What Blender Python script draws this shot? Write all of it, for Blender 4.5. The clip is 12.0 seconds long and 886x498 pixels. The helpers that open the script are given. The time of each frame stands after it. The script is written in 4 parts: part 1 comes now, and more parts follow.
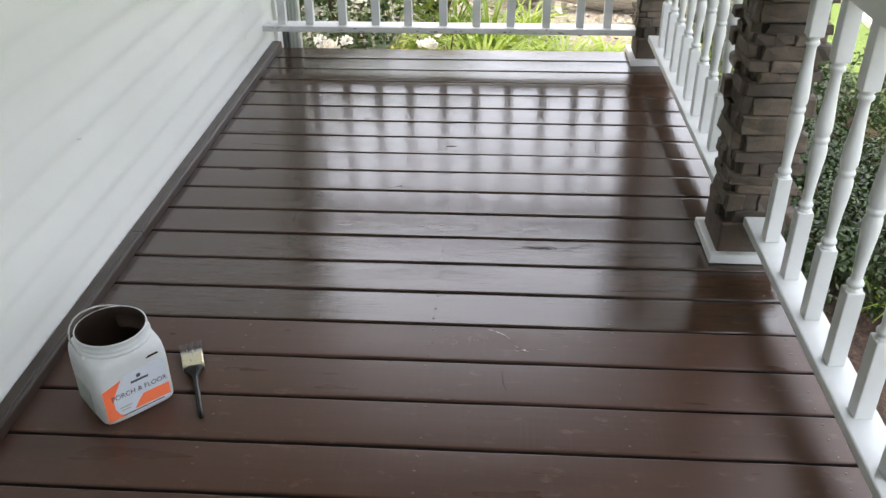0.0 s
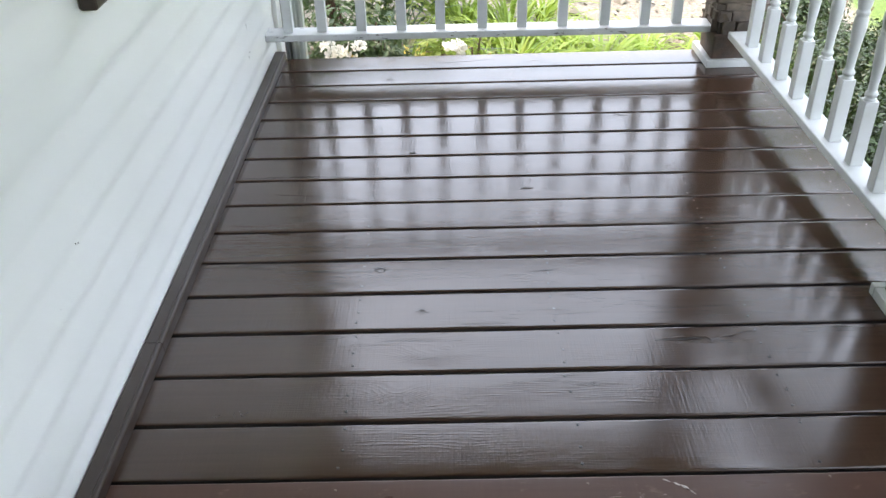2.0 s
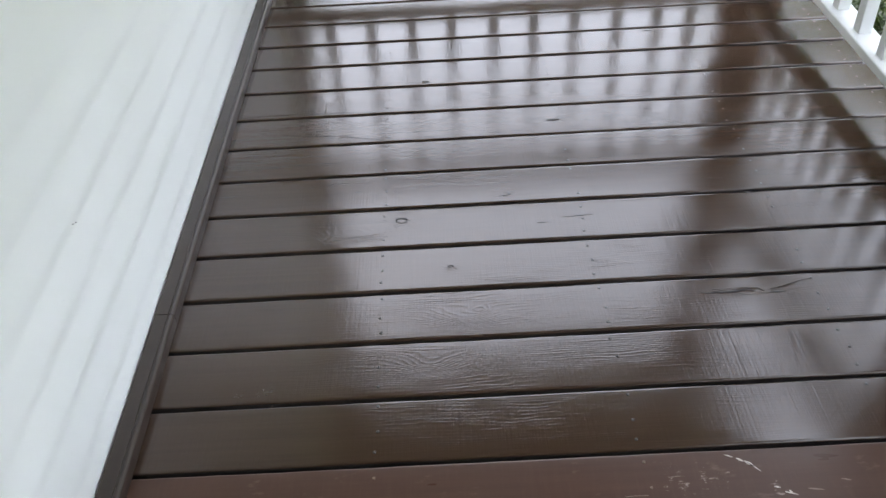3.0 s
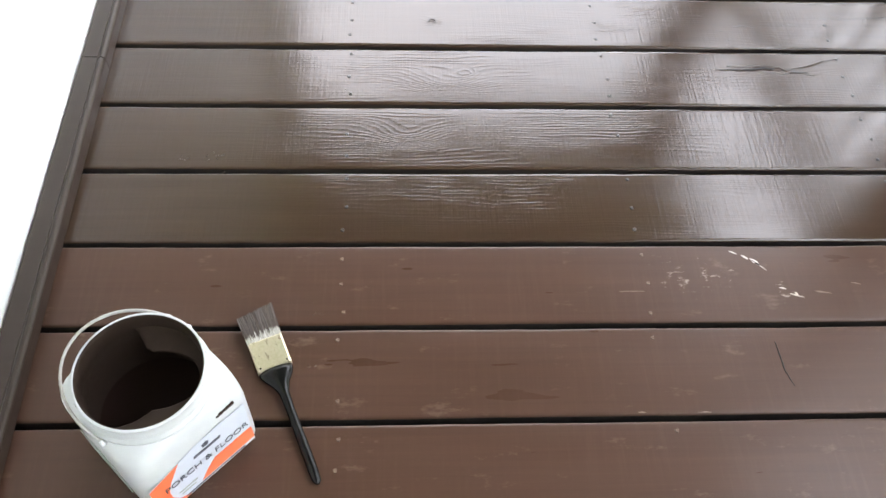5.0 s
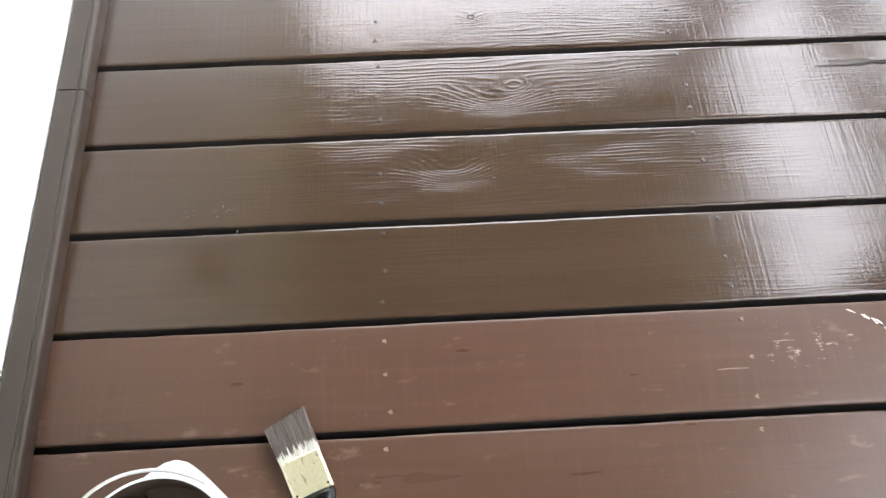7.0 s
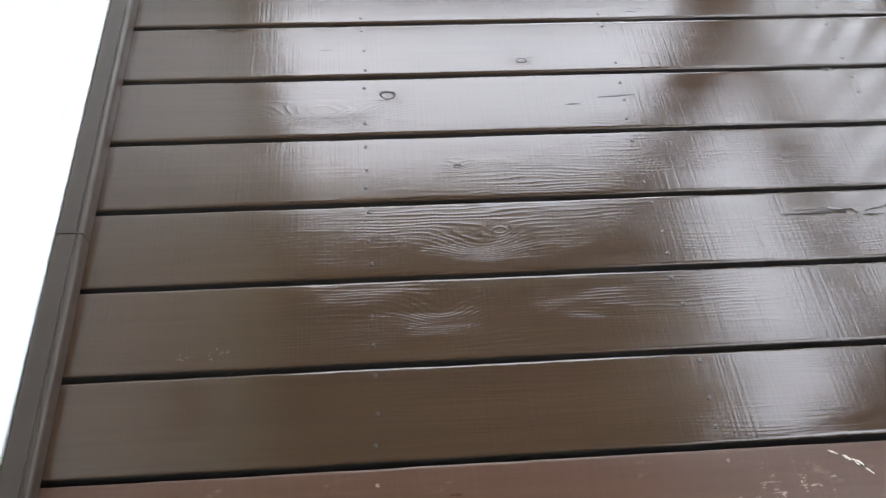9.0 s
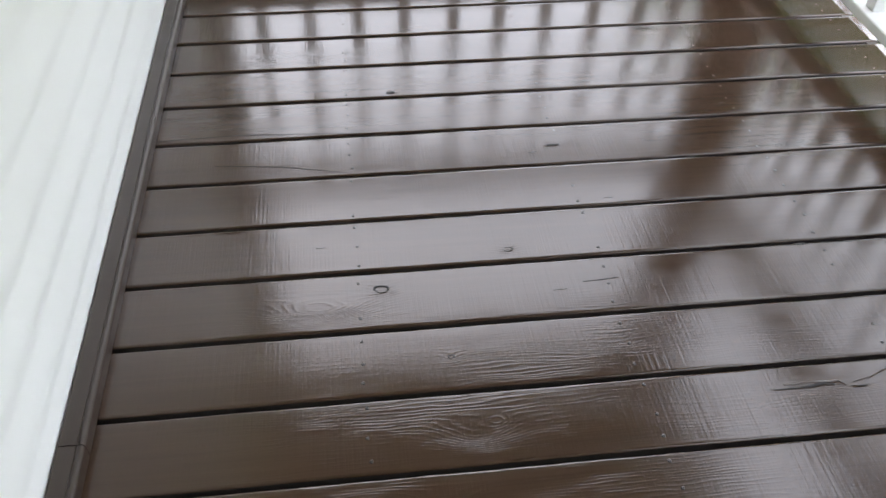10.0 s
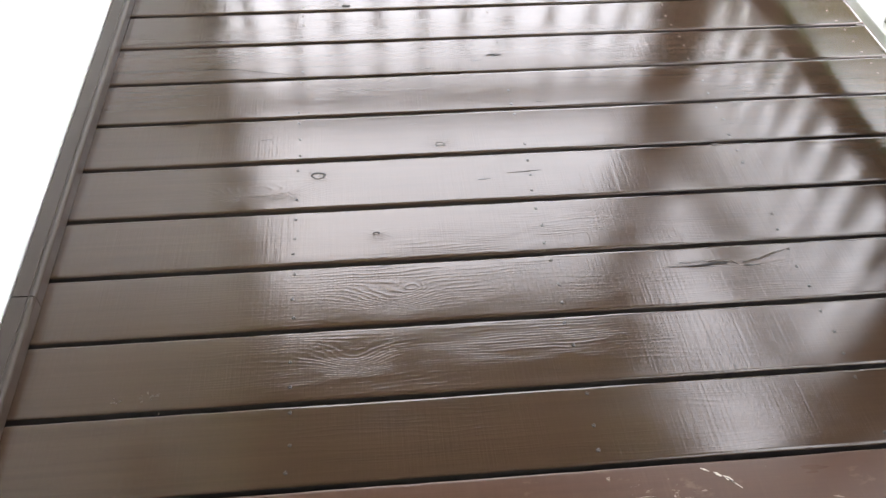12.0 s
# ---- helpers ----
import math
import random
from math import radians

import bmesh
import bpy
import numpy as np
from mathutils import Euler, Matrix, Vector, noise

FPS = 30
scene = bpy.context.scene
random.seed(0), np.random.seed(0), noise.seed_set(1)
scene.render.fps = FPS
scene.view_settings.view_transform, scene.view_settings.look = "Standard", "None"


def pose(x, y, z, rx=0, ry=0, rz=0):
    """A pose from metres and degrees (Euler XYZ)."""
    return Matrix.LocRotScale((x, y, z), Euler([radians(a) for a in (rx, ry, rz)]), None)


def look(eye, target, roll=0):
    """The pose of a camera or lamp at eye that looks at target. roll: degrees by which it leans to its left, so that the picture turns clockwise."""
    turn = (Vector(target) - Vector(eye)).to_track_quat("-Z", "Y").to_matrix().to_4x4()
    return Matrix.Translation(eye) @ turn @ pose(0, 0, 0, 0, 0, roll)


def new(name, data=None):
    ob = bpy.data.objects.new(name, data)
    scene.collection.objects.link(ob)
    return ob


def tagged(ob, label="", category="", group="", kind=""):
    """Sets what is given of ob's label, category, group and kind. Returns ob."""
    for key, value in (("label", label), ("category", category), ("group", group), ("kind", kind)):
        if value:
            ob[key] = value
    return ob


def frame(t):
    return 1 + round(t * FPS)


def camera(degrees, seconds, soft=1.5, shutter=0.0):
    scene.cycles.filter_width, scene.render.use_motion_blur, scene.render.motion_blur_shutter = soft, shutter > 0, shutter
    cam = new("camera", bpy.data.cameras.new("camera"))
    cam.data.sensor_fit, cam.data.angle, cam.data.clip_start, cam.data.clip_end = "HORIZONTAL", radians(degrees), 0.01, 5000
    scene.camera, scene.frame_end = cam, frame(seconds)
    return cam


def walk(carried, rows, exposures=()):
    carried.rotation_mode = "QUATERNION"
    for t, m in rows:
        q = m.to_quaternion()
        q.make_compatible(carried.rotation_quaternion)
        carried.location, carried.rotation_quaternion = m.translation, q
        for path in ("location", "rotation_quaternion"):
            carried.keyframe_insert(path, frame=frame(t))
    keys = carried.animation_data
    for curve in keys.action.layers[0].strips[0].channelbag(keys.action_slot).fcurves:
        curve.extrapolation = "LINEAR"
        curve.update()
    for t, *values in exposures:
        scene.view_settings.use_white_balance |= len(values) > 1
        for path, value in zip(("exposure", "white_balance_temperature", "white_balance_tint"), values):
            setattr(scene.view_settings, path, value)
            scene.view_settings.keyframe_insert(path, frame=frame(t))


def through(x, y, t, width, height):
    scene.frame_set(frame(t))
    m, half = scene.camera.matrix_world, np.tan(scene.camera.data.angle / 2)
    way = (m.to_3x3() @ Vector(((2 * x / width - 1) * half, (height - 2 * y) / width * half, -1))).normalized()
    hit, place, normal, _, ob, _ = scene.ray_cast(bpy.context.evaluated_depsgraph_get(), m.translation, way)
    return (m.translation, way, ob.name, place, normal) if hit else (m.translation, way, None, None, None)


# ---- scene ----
cam = camera(54.3, 12.0)
PATH = [
    (0, (1.029, -1.766, 1.284), (0.912, -0.055, 0.255), -0.5),
    (0.5, (0.959, -1.757, 1.264), (0.84, -0.036, 0.253), -1.2),
    (1, (0.855, -1.523, 1.232), (0.722, 0.178, 0.19), -2.0),
    (1.5, (0.737, -1.26, 1.218), (0.639, 0.429, 0.152), -1.8),
    (2, (0.644, -1.113, 1.23), (0.623, 0.563, 0.138), -1.6),
    (2.5, (0.564, -1.007, 1.234), (0.578, 0.612, 0.06), -1.8),
    (3, (0.572, -0.911, 1.243), (0.555, 0.622, -0.042), -3.4),
    (3.5, (0.564, -0.887, 1.222), (0.541, 0.526, -0.194), -3.4),
    (3.7, (0.556, -0.887, 1.212), (0.546, 0.473, -0.254), -2.7),
    (5.3, (0.507, -0.651, 1.066), (0.612, 0.408, -0.627), 4.7),
    (5.5, (0.512, -0.553, 1.045), (0.573, 0.452, -0.682), 2.4),
    (6, (0.506, -0.482, 1.018), (0.516, 0.422, -0.766), -1.6),
    (6.5, (0.495, -0.453, 1.027), (0.508, 0.409, -0.778), -2.6),
    (7, (0.468, -0.443, 1.029), (0.529, 0.491, -0.738), 0.6),
    (8.8, (0.429, -0.435, 1.062), (0.591, 0.675, -0.594), 4.9),
    (9, (0.43, -0.44, 1.069), (0.586, 0.737, -0.54), 3.9),
    (9.1, (0.43, -0.432, 1.07), (0.588, 0.775, -0.517), 3.7),
    (9.5, (0.424, -0.424, 1.108), (0.591, 0.905, -0.377), 2.2),
    (10, (0.429, -0.426, 1.133), (0.619, 1.024, -0.231), 1.2),
    (10.5, (0.441, -0.428, 1.143), (0.658, 1.104, -0.125), 0.5),
    (10.7, (0.454, -0.425, 1.148), (0.668, 1.128, -0.094), 0.1),
    (11, (0.458, -0.427, 1.14), (0.675, 1.129, -0.098), 0.2),
    (11.5, (0.493, -0.453, 1.113), (0.659, 1.024, -0.225), -0.4),
    (12, (0.568, -0.636, 1.118), (0.722, 0.761, -0.305), 1.4),
]
EXPOSURES = [(0, 1.75, 8800, 17), (0.5, 1.72, 8500, 16), (1.0, 1.92, 8400, 16), (1.5, 1.95, 8100, 15), (2.5, 1.92, 8000, 15), (3.0, 2.0, 8300, 16), (3.5, 2.35, 9000, 17), (5.5, 3.22, 9200, 17), (6, 3.6, 9500, 17), (6.5, 3.75, 9400, 17), (7.2, 3.25, 9000, 17), (9, 2.85, 8500, 14), (9.5, 2.3, 8800, 17), (10, 2.15, 8800, 17), (10.5, 2.28, 8700, 17), (11, 2.02, 8500, 16), (11.5, 2.3, 8700, 17), (12, 2.85, 9400, 18)]

walk(cam, [(t, look(eye, target, roll)) for t, eye, target, roll in PATH], EXPOSURES)

# ---- world and sun ----
world = bpy.data.worlds.new("world")
scene.world = world
world.use_nodes = True
wn = world.node_tree
sky = wn.nodes.new("ShaderNodeTexSky")
sky.sky_type = "NISHITA"
sky.sun_disc = False
sky.dust_density, sky.air_density, sky.ozone_density = 4.5, 1.0, 1.0
SUN_TO = Vector((-0.42, 0.20, 0.885)).normalized()
sky.sun_elevation = math.asin(SUN_TO.z)
sky.sun_rotation = math.atan2(SUN_TO.x, SUN_TO.y)
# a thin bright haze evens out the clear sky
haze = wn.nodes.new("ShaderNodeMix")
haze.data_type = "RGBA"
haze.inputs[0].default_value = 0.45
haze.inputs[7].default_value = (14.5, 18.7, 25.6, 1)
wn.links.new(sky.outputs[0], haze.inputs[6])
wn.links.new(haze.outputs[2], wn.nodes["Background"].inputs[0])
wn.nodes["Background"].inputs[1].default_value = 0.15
sun = new("sun", bpy.data.lights.new("sun", "SUN"))
sun.data.energy, sun.data.angle, sun.data.color = 1.05, radians(0.8), (1.0, 0.95, 0.86)
sun.matrix_world = look(SUN_TO * 30, (0, 0, 0))


# ---- materials ----
class Mat:
    """A small builder for node materials."""

    def __init__(self, name, rough=0.5, metal=0.0, color=(0.5, 0.5, 0.5)):
        self.m = bpy.data.materials.new(name)
        self.m.use_nodes = True
        self.t = self.m.node_tree
        self.b = self.t.nodes["Principled BSDF"]
        self.b.inputs["Roughness"].default_value = rough
        self.b.inputs["Metallic"].default_value = metal
        self.b.inputs["Base Color"].default_value = (*color, 1)
        self.m.diffuse_color = (*color, 1)

    def node(self, kind, **values):
        n = self.t.nodes.new(kind)
        for k, v in values.items():
            n.inputs[k.replace("_", " ")].default_value = v
        return n

    def link(self, a, b):
        self.t.links.new(a, b)

    def coord(self, scale=(1, 1, 1), world_space=True, shift=0.0):
        """Place in metres, stretched; shift: how far each object's own copy is moved."""
        src = self.node("ShaderNodeNewGeometry").outputs["Position"] if world_space else self.node("ShaderNodeTexCoord").outputs["Object"]
        if shift:
            info = self.node("ShaderNodeObjectInfo")
            mul = self.math("MULTIPLY", info.outputs["Random"], shift)
            com = self.node("ShaderNodeCombineXYZ")
            self.link(mul, com.inputs[0])
            self.link(mul, com.inputs[2])
            add = self.node("ShaderNodeVectorMath")
            add.operation = "ADD"
            self.link(src, add.inputs[0])
            self.link(com.outputs[0], add.inputs[1])
            src = add.outputs[0]
        mp = self.node("ShaderNodeMapping")
        mp.inputs["Scale"].default_value = scale
        self.link(src, mp.inputs[0])
        return mp.outputs[0]

    def noise(self, vec, scale=1.0, detail=3.0, rough=0.5, distort=0.0):
        n = self.node("ShaderNodeTexNoise", Scale=scale, Detail=detail, Roughness=rough, Distortion=distort)
        self.link(vec, n.inputs["Vector"])
        return n.outputs["Fac"]

    def math(self, op, a, b=None, clamp=False):
        n = self.node("ShaderNodeMath")
        n.operation = op
        n.use_clamp = clamp
        for i, v in enumerate((a, b)):
            if v is None:
                continue
            if isinstance(v, (int, float)):
                n.inputs[i].default_value = v
            else:
                self.link(v, n.inputs[i])
        return n.outputs[0]

    def ramp(self, fac, *stops):
        n = self.node("ShaderNodeValToRGB")
        e = n.color_ramp.elements
        while len(e) < len(stops):
            e.new(0.5)
        for el, (p, c) in zip(e, stops):
            el.position = p
            el.color = (*c, 1) if len(c) == 3 else c
        self.link(fac, n.inputs[0])
        return n.outputs[0]

    def mix(self, fac, a, b):
        n = self.node("ShaderNodeMix")
        n.data_type = "RGBA"
        for sock, v in ((n.inputs[0], fac), (n.inputs[6], a), (n.inputs[7], b)):
            if isinstance(v, (int, float)):
                sock.default_value = v
            elif isinstance(v, tuple):
                sock.default_value = (*v, 1)
            else:
                self.link(v, sock)
        return n.outputs[2]

    def span(self, fac, lo, hi, a=0.0, b=1.0):
        n = self.node("ShaderNodeMapRange")
        for i, v in enumerate((lo, hi, a, b)):
            n.inputs[i + 1].default_value = v
        self.link(fac, n.inputs[0])
        return n.outputs[0]

    def color(self, sock):
        self.link(sock, self.b.inputs["Base Color"])
        return self

    def rough(self, sock):
        self.link(sock, self.b.inputs["Roughness"])
        return self

    def bump(self, height, strength=0.3, distance=0.001):
        n = self.node("ShaderNodeBump", Strength=strength, Distance=distance)
        self.link(height, n.inputs["Height"])
        self.link(n.outputs[0], self.b.inputs["Normal"])
        return self


def spotted(name, c1, c2, rough=0.5, scale=30.0, bump=0.2, depth=0.001, metal=0.0, world_space=False):
    """A plain surface with stains at a large and grain at a small scale."""
    m = Mat(name, rough, metal, c1)
    v = m.coord((1, 1, 1), world_space, 3.0)
    a = m.noise(v, scale * 0.2, 3)
    b = m.noise(v, scale * 4, 4)
    f = m.math("ADD", m.math("MULTIPLY", a, 0.65), m.math("MULTIPLY", b, 0.35))
    m.color(m.ramp(f, (0.3, c1), (0.7, c2)))
    m.rough(m.span(b, 0.2, 0.8, max(rough - 0.1, 0.02), min(rough + 0.1, 1)))
    if bump:
        m.bump(f, bump, depth)
    return m.m


def deck_paint(name, dark, light, rough_lo, rough_hi, relief, knots=(), scuffs=(), spec=0.5, figure=0.0, strokes=0.3):
    """Floor paint over planed softwood: grain that flows round the knots, brush strokes across, worn spots."""
    m = Mat(name, 0.2, 0, dark)
    pos = m.node("ShaderNodeNewGeometry").outputs["Position"]
    sep = m.node("ShaderNodeSeparateXYZ")
    m.link(pos, sep.inputs[0])
    own = m.node("ShaderNodeObjectInfo").outputs["Random"]
    grain = m.noise(m.coord((2.6, 95, 1), True, 7.0), 1.0, 4, 0.6, 0.7)
    fine = m.noise(m.coord((9, 420, 1), True, 5.0), 1.0, 2, 0.6)
    broad = m.noise(m.coord((2.5, 9, 1), True, 7.0), 1.0, 2)
    bend = m.noise(m.coord((2.6, 13, 1), True, 7.0), 1.0, 3, 0.55)
    swell = m.span(m.noise(m.coord((3.4, 11, 1), True, 9.0), 1.0, 3), 0.38, 0.62)

    # year rings: level lines of the board's width, lifted round every knot
    level = m.math("ADD", sep.outputs[1], m.math("MULTIPLY", bend, 0.055))
    level = m.math("ADD", level, m.math("MULTIPLY", own, 3.0))
    near = None
    for kx, ky, sx, sy, lift in knots:
        sub = m.node("ShaderNodeVectorMath")
        sub.operation = "SUBTRACT"
        m.link(pos, sub.inputs[0])
        sub.inputs[1].default_value = (kx, ky, 0)
        mul = m.node("ShaderNodeVectorMath")
        mul.operation = "MULTIPLY"
        m.link(sub.outputs[0], mul.inputs[0])
        mul.inputs[1].default_value = (1 / sx, 1 / sy, 0)
        dot = m.node("ShaderNodeVectorMath")
        dot.operation = "DOT_PRODUCT"
        m.link(mul.outputs[0], dot.inputs[0])
        m.link(mul.outputs[0], dot.inputs[1])
        hill = m.math("EXPONENT", m.math("MULTIPLY", dot.outputs[1], -1.0))
        level = m.math("ADD", level, m.math("MULTIPLY", hill, lift))
        edge = m.math("POWER", hill, 0.35)
        near = edge if near is None else m.math("MAXIMUM", near, edge)
    wave = m.math("SINE", m.math("MULTIPLY", level, 960.0))
    ridge = m.math("POWER", m.span(wave, -1, 1), 2.2)
    zone = m.node("ShaderNodeVectorMath")
    zone.operation = "DISTANCE"
    m.link(m.coord((1, 1.9, 1), True), zone.inputs[0])
    zone.inputs[1].default_value = (0.82, 0.58, 0)
    worn_zone = m.math("MULTIPLY", swell, m.span(zone.outputs[1], 0.28, 0.72, 1.0, 0.10))
    if near is not None:
        worn_zone = m.math("MAXIMUM", worn_zone, near)
    broken = m.span(m.noise(m.coord((16, 60, 1), True, 2.0), 1.0, 2), 0.34, 0.60, 0.30, 1.0)
    h = m.math("MULTIPLY", m.math("MULTIPLY", m.math("MULTIPLY", ridge, broken), worn_zone), figure)
    h = m.math("ADD", h, m.math("MULTIPLY", m.math("MULTIPLY", grain, worn_zone), figure * 1.0))
    h = m.math("ADD", h, m.math("MULTIPLY", fine, 0.10))

    # brush strokes run across the boards
    cross = m.noise(m.coord((215, 5, 1), True, 3.0), 1.0, 3, 0.6)
    loaded = m.span(m.noise(m.coord((5, 7, 1), True, 4.0), 1.0, 2), 0.36, 0.60, 0.25, 1.0)
    h = m.math("ADD", h, m.math("MULTIPLY", m.math("MULTIPLY", cross, loaded), strokes))
    h = m.math("ADD", h, m.math("MULTIPLY", broad, 0.35))

    tone = m.math("ADD", m.math("MULTIPLY", broad, 0.5), m.math("MULTIPLY", grain, 0.5))
    col = m.ramp(tone, (0.3, dark), (0.7, light))
    if scuffs:
        worn = None
        speck = m.noise(m.coord((60, 120, 1), True), 1.0, 4, 0.7)
        for sx, sy, size in scuffs:
            sub = m.node("ShaderNodeVectorMath")
            sub.operation = "DISTANCE"
            m.link(pos, sub.inputs[0])
            sub.inputs[1].default_value = (sx, sy, 0)
            close = m.span(sub.outputs[1], 0, size, 0.16, -0.05)
            one = m.span(m.math("ADD", speck, close), 0.70, 0.77)
            worn = one if worn is None else m.math("MAXIMUM", worn, one)
        col = m.mix(worn, col, (0.27, 0.205, 0.17))
        h = m.math("SUBTRACT", h, m.math("MULTIPLY", worn, 0.6))
        dust = m.span(m.noise(m.coord((14, 34, 1), True, 4.0), 1.0, 5, 0.7), 0.60, 0.74)
        col = m.mix(m.math("MULTIPLY", dust, 0.20), col, (0.34, 0.24, 0.20))
        rubbed = m.span(m.noise(m.coord((130, 7, 1), True, 6.0), 1.0, 3, 0.6), 0.52, 0.68)
        col = m.mix(m.math("MULTIPLY", m.math("MULTIPLY", rubbed, loaded), 0.025), col, (0.30, 0.20, 0.16))
    m.color(col)
    dull = m.span(m.noise(m.coord((3, 22, 1), True, 6.0), 1.0, 4), 0.3, 0.7, rough_lo, rough_hi)
    if scuffs:
        polished = m.span(m.noise(m.coord((3.2, 8, 1), True, 8.0), 1.0, 3), 0.35, 0.75)
        dull = m.math("SUBTRACT", dull, m.math("MULTIPLY", polished, 0.06))
    m.rough(dull)
    m.bump(h, relief, 0.0016)
    m.b.inputs["Specular IOR Level"].default_value = spec
    return m.m


# centre, reach along and across the board, lift
KNOTS = ((0.592, 0.352, 0.060, 0.026, 0.030), (0.630, 0.374, 0.022, 0.014, 0.016), (0.523, 0.226, 0.055, 0.034, 0.032), (0.350, 0.640, 0.085, 0.028, 0.050),
         (0.462, 0.681, 0.026, 0.016, 0.012), (0.570, 0.511, 0.016, 0.011, 0.009), (0.711, 0.765, 0.022, 0.014, 0.010), (1.200, 0.385, 0.080, 0.014, 0.016), (1.224, 1.566, 0.040, 0.016, 0.016))
M_WET = deck_paint("brown_floor_paint_fresh", (0.0365, 0.0200, 0.0126), (0.0515, 0.0285, 0.0184), 0.09, 0.18, 0.75, KNOTS, (), 0.46, 0.16, 0.27)
M_OLD = deck_paint("brown_floor_paint_worn", (0.057, 0.0268, 0.0178), (0.076, 0.0366, 0.0248), 0.30, 0.37, 0.5, (),
                   ((1.09, -0.09, 0.04), (0.99, -0.06, 0.06), (0.93, -0.07, 0.07)), 0.28, 0.03, 0.16)
# board paint, darkened in colour for the shade inside the nail pits
M_NAIL_WET = spotted("brown_paint_pit_shaded", (0.008, 0.0055, 0.004), (0.024, 0.014, 0.010), 0.3, 300)
M_NAIL_OLD = spotted("nail_head_worn", (0.060, 0.030, 0.020), (0.20, 0.135, 0.10), 0.4, 420)
M_TRIMBROWN = deck_paint("brown_trim_paint", (0.029, 0.0178, 0.0134), (0.037, 0.0238, 0.0182), 0.30, 0.42, 0.3, (), (), 0.4, 0.06, 0.12)
# unpainted wood, with the shade of the board gaps put into its colour
M_SHADEWOOD = spotted("bare_wood_gap_shaded", (0.008, 0.006, 0.005), (0.018, 0.013, 0.011), 0.8)
M_CEIL = spotted("ceiling_stain_dull_brown", (0.15, 0.14, 0.125), (0.20, 0.185, 0.165), 0.6, 8, 0.05)


def white_siding():
    m = Mat("white_vinyl_siding", 0.38, 0, (0.8, 0.8, 0.8))
    v = m.coord((1, 3, 60), True, 2.0)
    g = m.noise(v, 3.0, 4, 0.6, 0.3)
    s = m.noise(m.coord((1, 1.4, 1.4), True), 1.0, 3)
    m.color(m.mix(m.span(s, 0.45, 0.75, 0, 0.5), (0.73, 0.74, 0.725), (0.675, 0.685, 0.655)))
    m.bump(g, 0.12, 0.0006)
    return m.m


def white_paint(name, chips):
    """White painted wood with dirt in the grain and small worn chips."""
    m = Mat(name, 0.42, 0, (0.8, 0.8, 0.8))
    v = m.coord((1, 1, 1), True)
    s = m.noise(v, 9.0, 4, 0.6)
    f = m.noise(v, 120.0, 3)
    col = m.mix(m.span(s, 0.45, 0.75, 0, 0.7), (0.53, 0.545, 0.54), (0.42, 0.438, 0.425))
    if chips:
        c = m.span(m.noise(m.coord((26, 60, 90), True), 1.0, 4, 0.65), 0.625, 0.66)
        col = m.mix(m.math("MULTIPLY", c, 0.85), col, (0.12, 0.11, 0.10))
    m.color(col)
    m.bump(m.math("ADD", m.math("MULTIPLY", s, 0.6), m.math("MULTIPLY", f, 0.4)), 0.2, 0.0012)
    return m.m


M_SIDING = white_siding()
M_WHITE = white_paint("white_rail_paint", False)
M_CHIPPED = white_paint("white_rail_paint_chipped", True)
M_SEAM = spotted("siding_seam_shadow", (0.10, 0.09, 0.08), (0.16, 0.15, 0.13), 0.8)
M_SPOUT = spotted("pale_green_painted_metal", (0.42, 0.46, 0.43), (0.48, 0.52, 0.48), 0.45, 6, 0.05)
M_SPOUTDARK = spotted("downspout_strap_dark", (0.05, 0.06, 0.06), (0.08, 0.09, 0.09), 0.5)


def stone(name, a, b):
    m = Mat(name, 0.85, 0, a)
    v = m.coord((1, 1, 1), True, 4.0)
    n1, n2 = m.noise(v, 22.0, 5, 0.65), m.noise(m.coord((30, 30, 110), True, 4.0), 1.0, 4, 0.6)
    info = m.node("ShaderNodeObjectInfo").outputs["Random"]
    base = m.mix(info, a, b)
    m.color(m.mix(m.span(n1, 0.35, 0.7), base, (0.05, 0.042, 0.036)))
    m.bump(m.math("ADD", n1, m.math("MULTIPLY", n2, 0.6)), 0.7, 0.006)
    return m.m


M_STONE = stone("stacked_ledge_stone", (0.068, 0.050, 0.037), (0.150, 0.112, 0.084))
M_STONEBASE = stone("smooth_red_brown_base_stone", (0.078, 0.047, 0.034), (0.098, 0.058, 0.041))
M_MORTAR = spotted("dark_mortar", (0.040, 0.032, 0.027), (0.060, 0.050, 0.042), 0.9)
M_JUG = spotted("white_plastic", (0.56, 0.58, 0.585), (0.48, 0.505, 0.51), 0.36, 14, 0.05)
M_BAIL = spotted("stained_off_white_plastic", (0.46, 0.46, 0.44), (0.30, 0.28, 0.26), 0.4, 30, 0.05)
M_JUGPAINT = spotted("brown_paint_coat", (0.022, 0.0135, 0.0102), (0.036, 0.0235, 0.0185), 0.62, 40, 0.15, 0.001)
M_PAINT = spotted("liquid_brown_paint", (0.024, 0.0125, 0.0105), (0.030, 0.016, 0.0135), 0.45, 8, 0.05)
for coat in (M_JUGPAINT, M_PAINT):
    coat.node_tree.nodes["Principled BSDF"].inputs["Specular IOR Level"].default_value = 0.10
M_LABEL = spotted("label_pale_blue_grey", (0.47, 0.52, 0.60), (0.58, 0.62, 0.68), 0.4, 20, 0.0)
M_ORANGE = spotted("label_orange", (0.90, 0.15, 0.06), (0.93, 0.20, 0.09), 0.4, 20, 0.0)
M_INK = spotted("label_ink_navy", (0.04, 0.045, 0.07), (0.05, 0.055, 0.08), 0.4, 20, 0.0)
M_GREENLABEL = spotted("label_side_grey_green", (0.28, 0.32, 0.28), (0.36, 0.40, 0.36), 0.5, 40, 0.0)
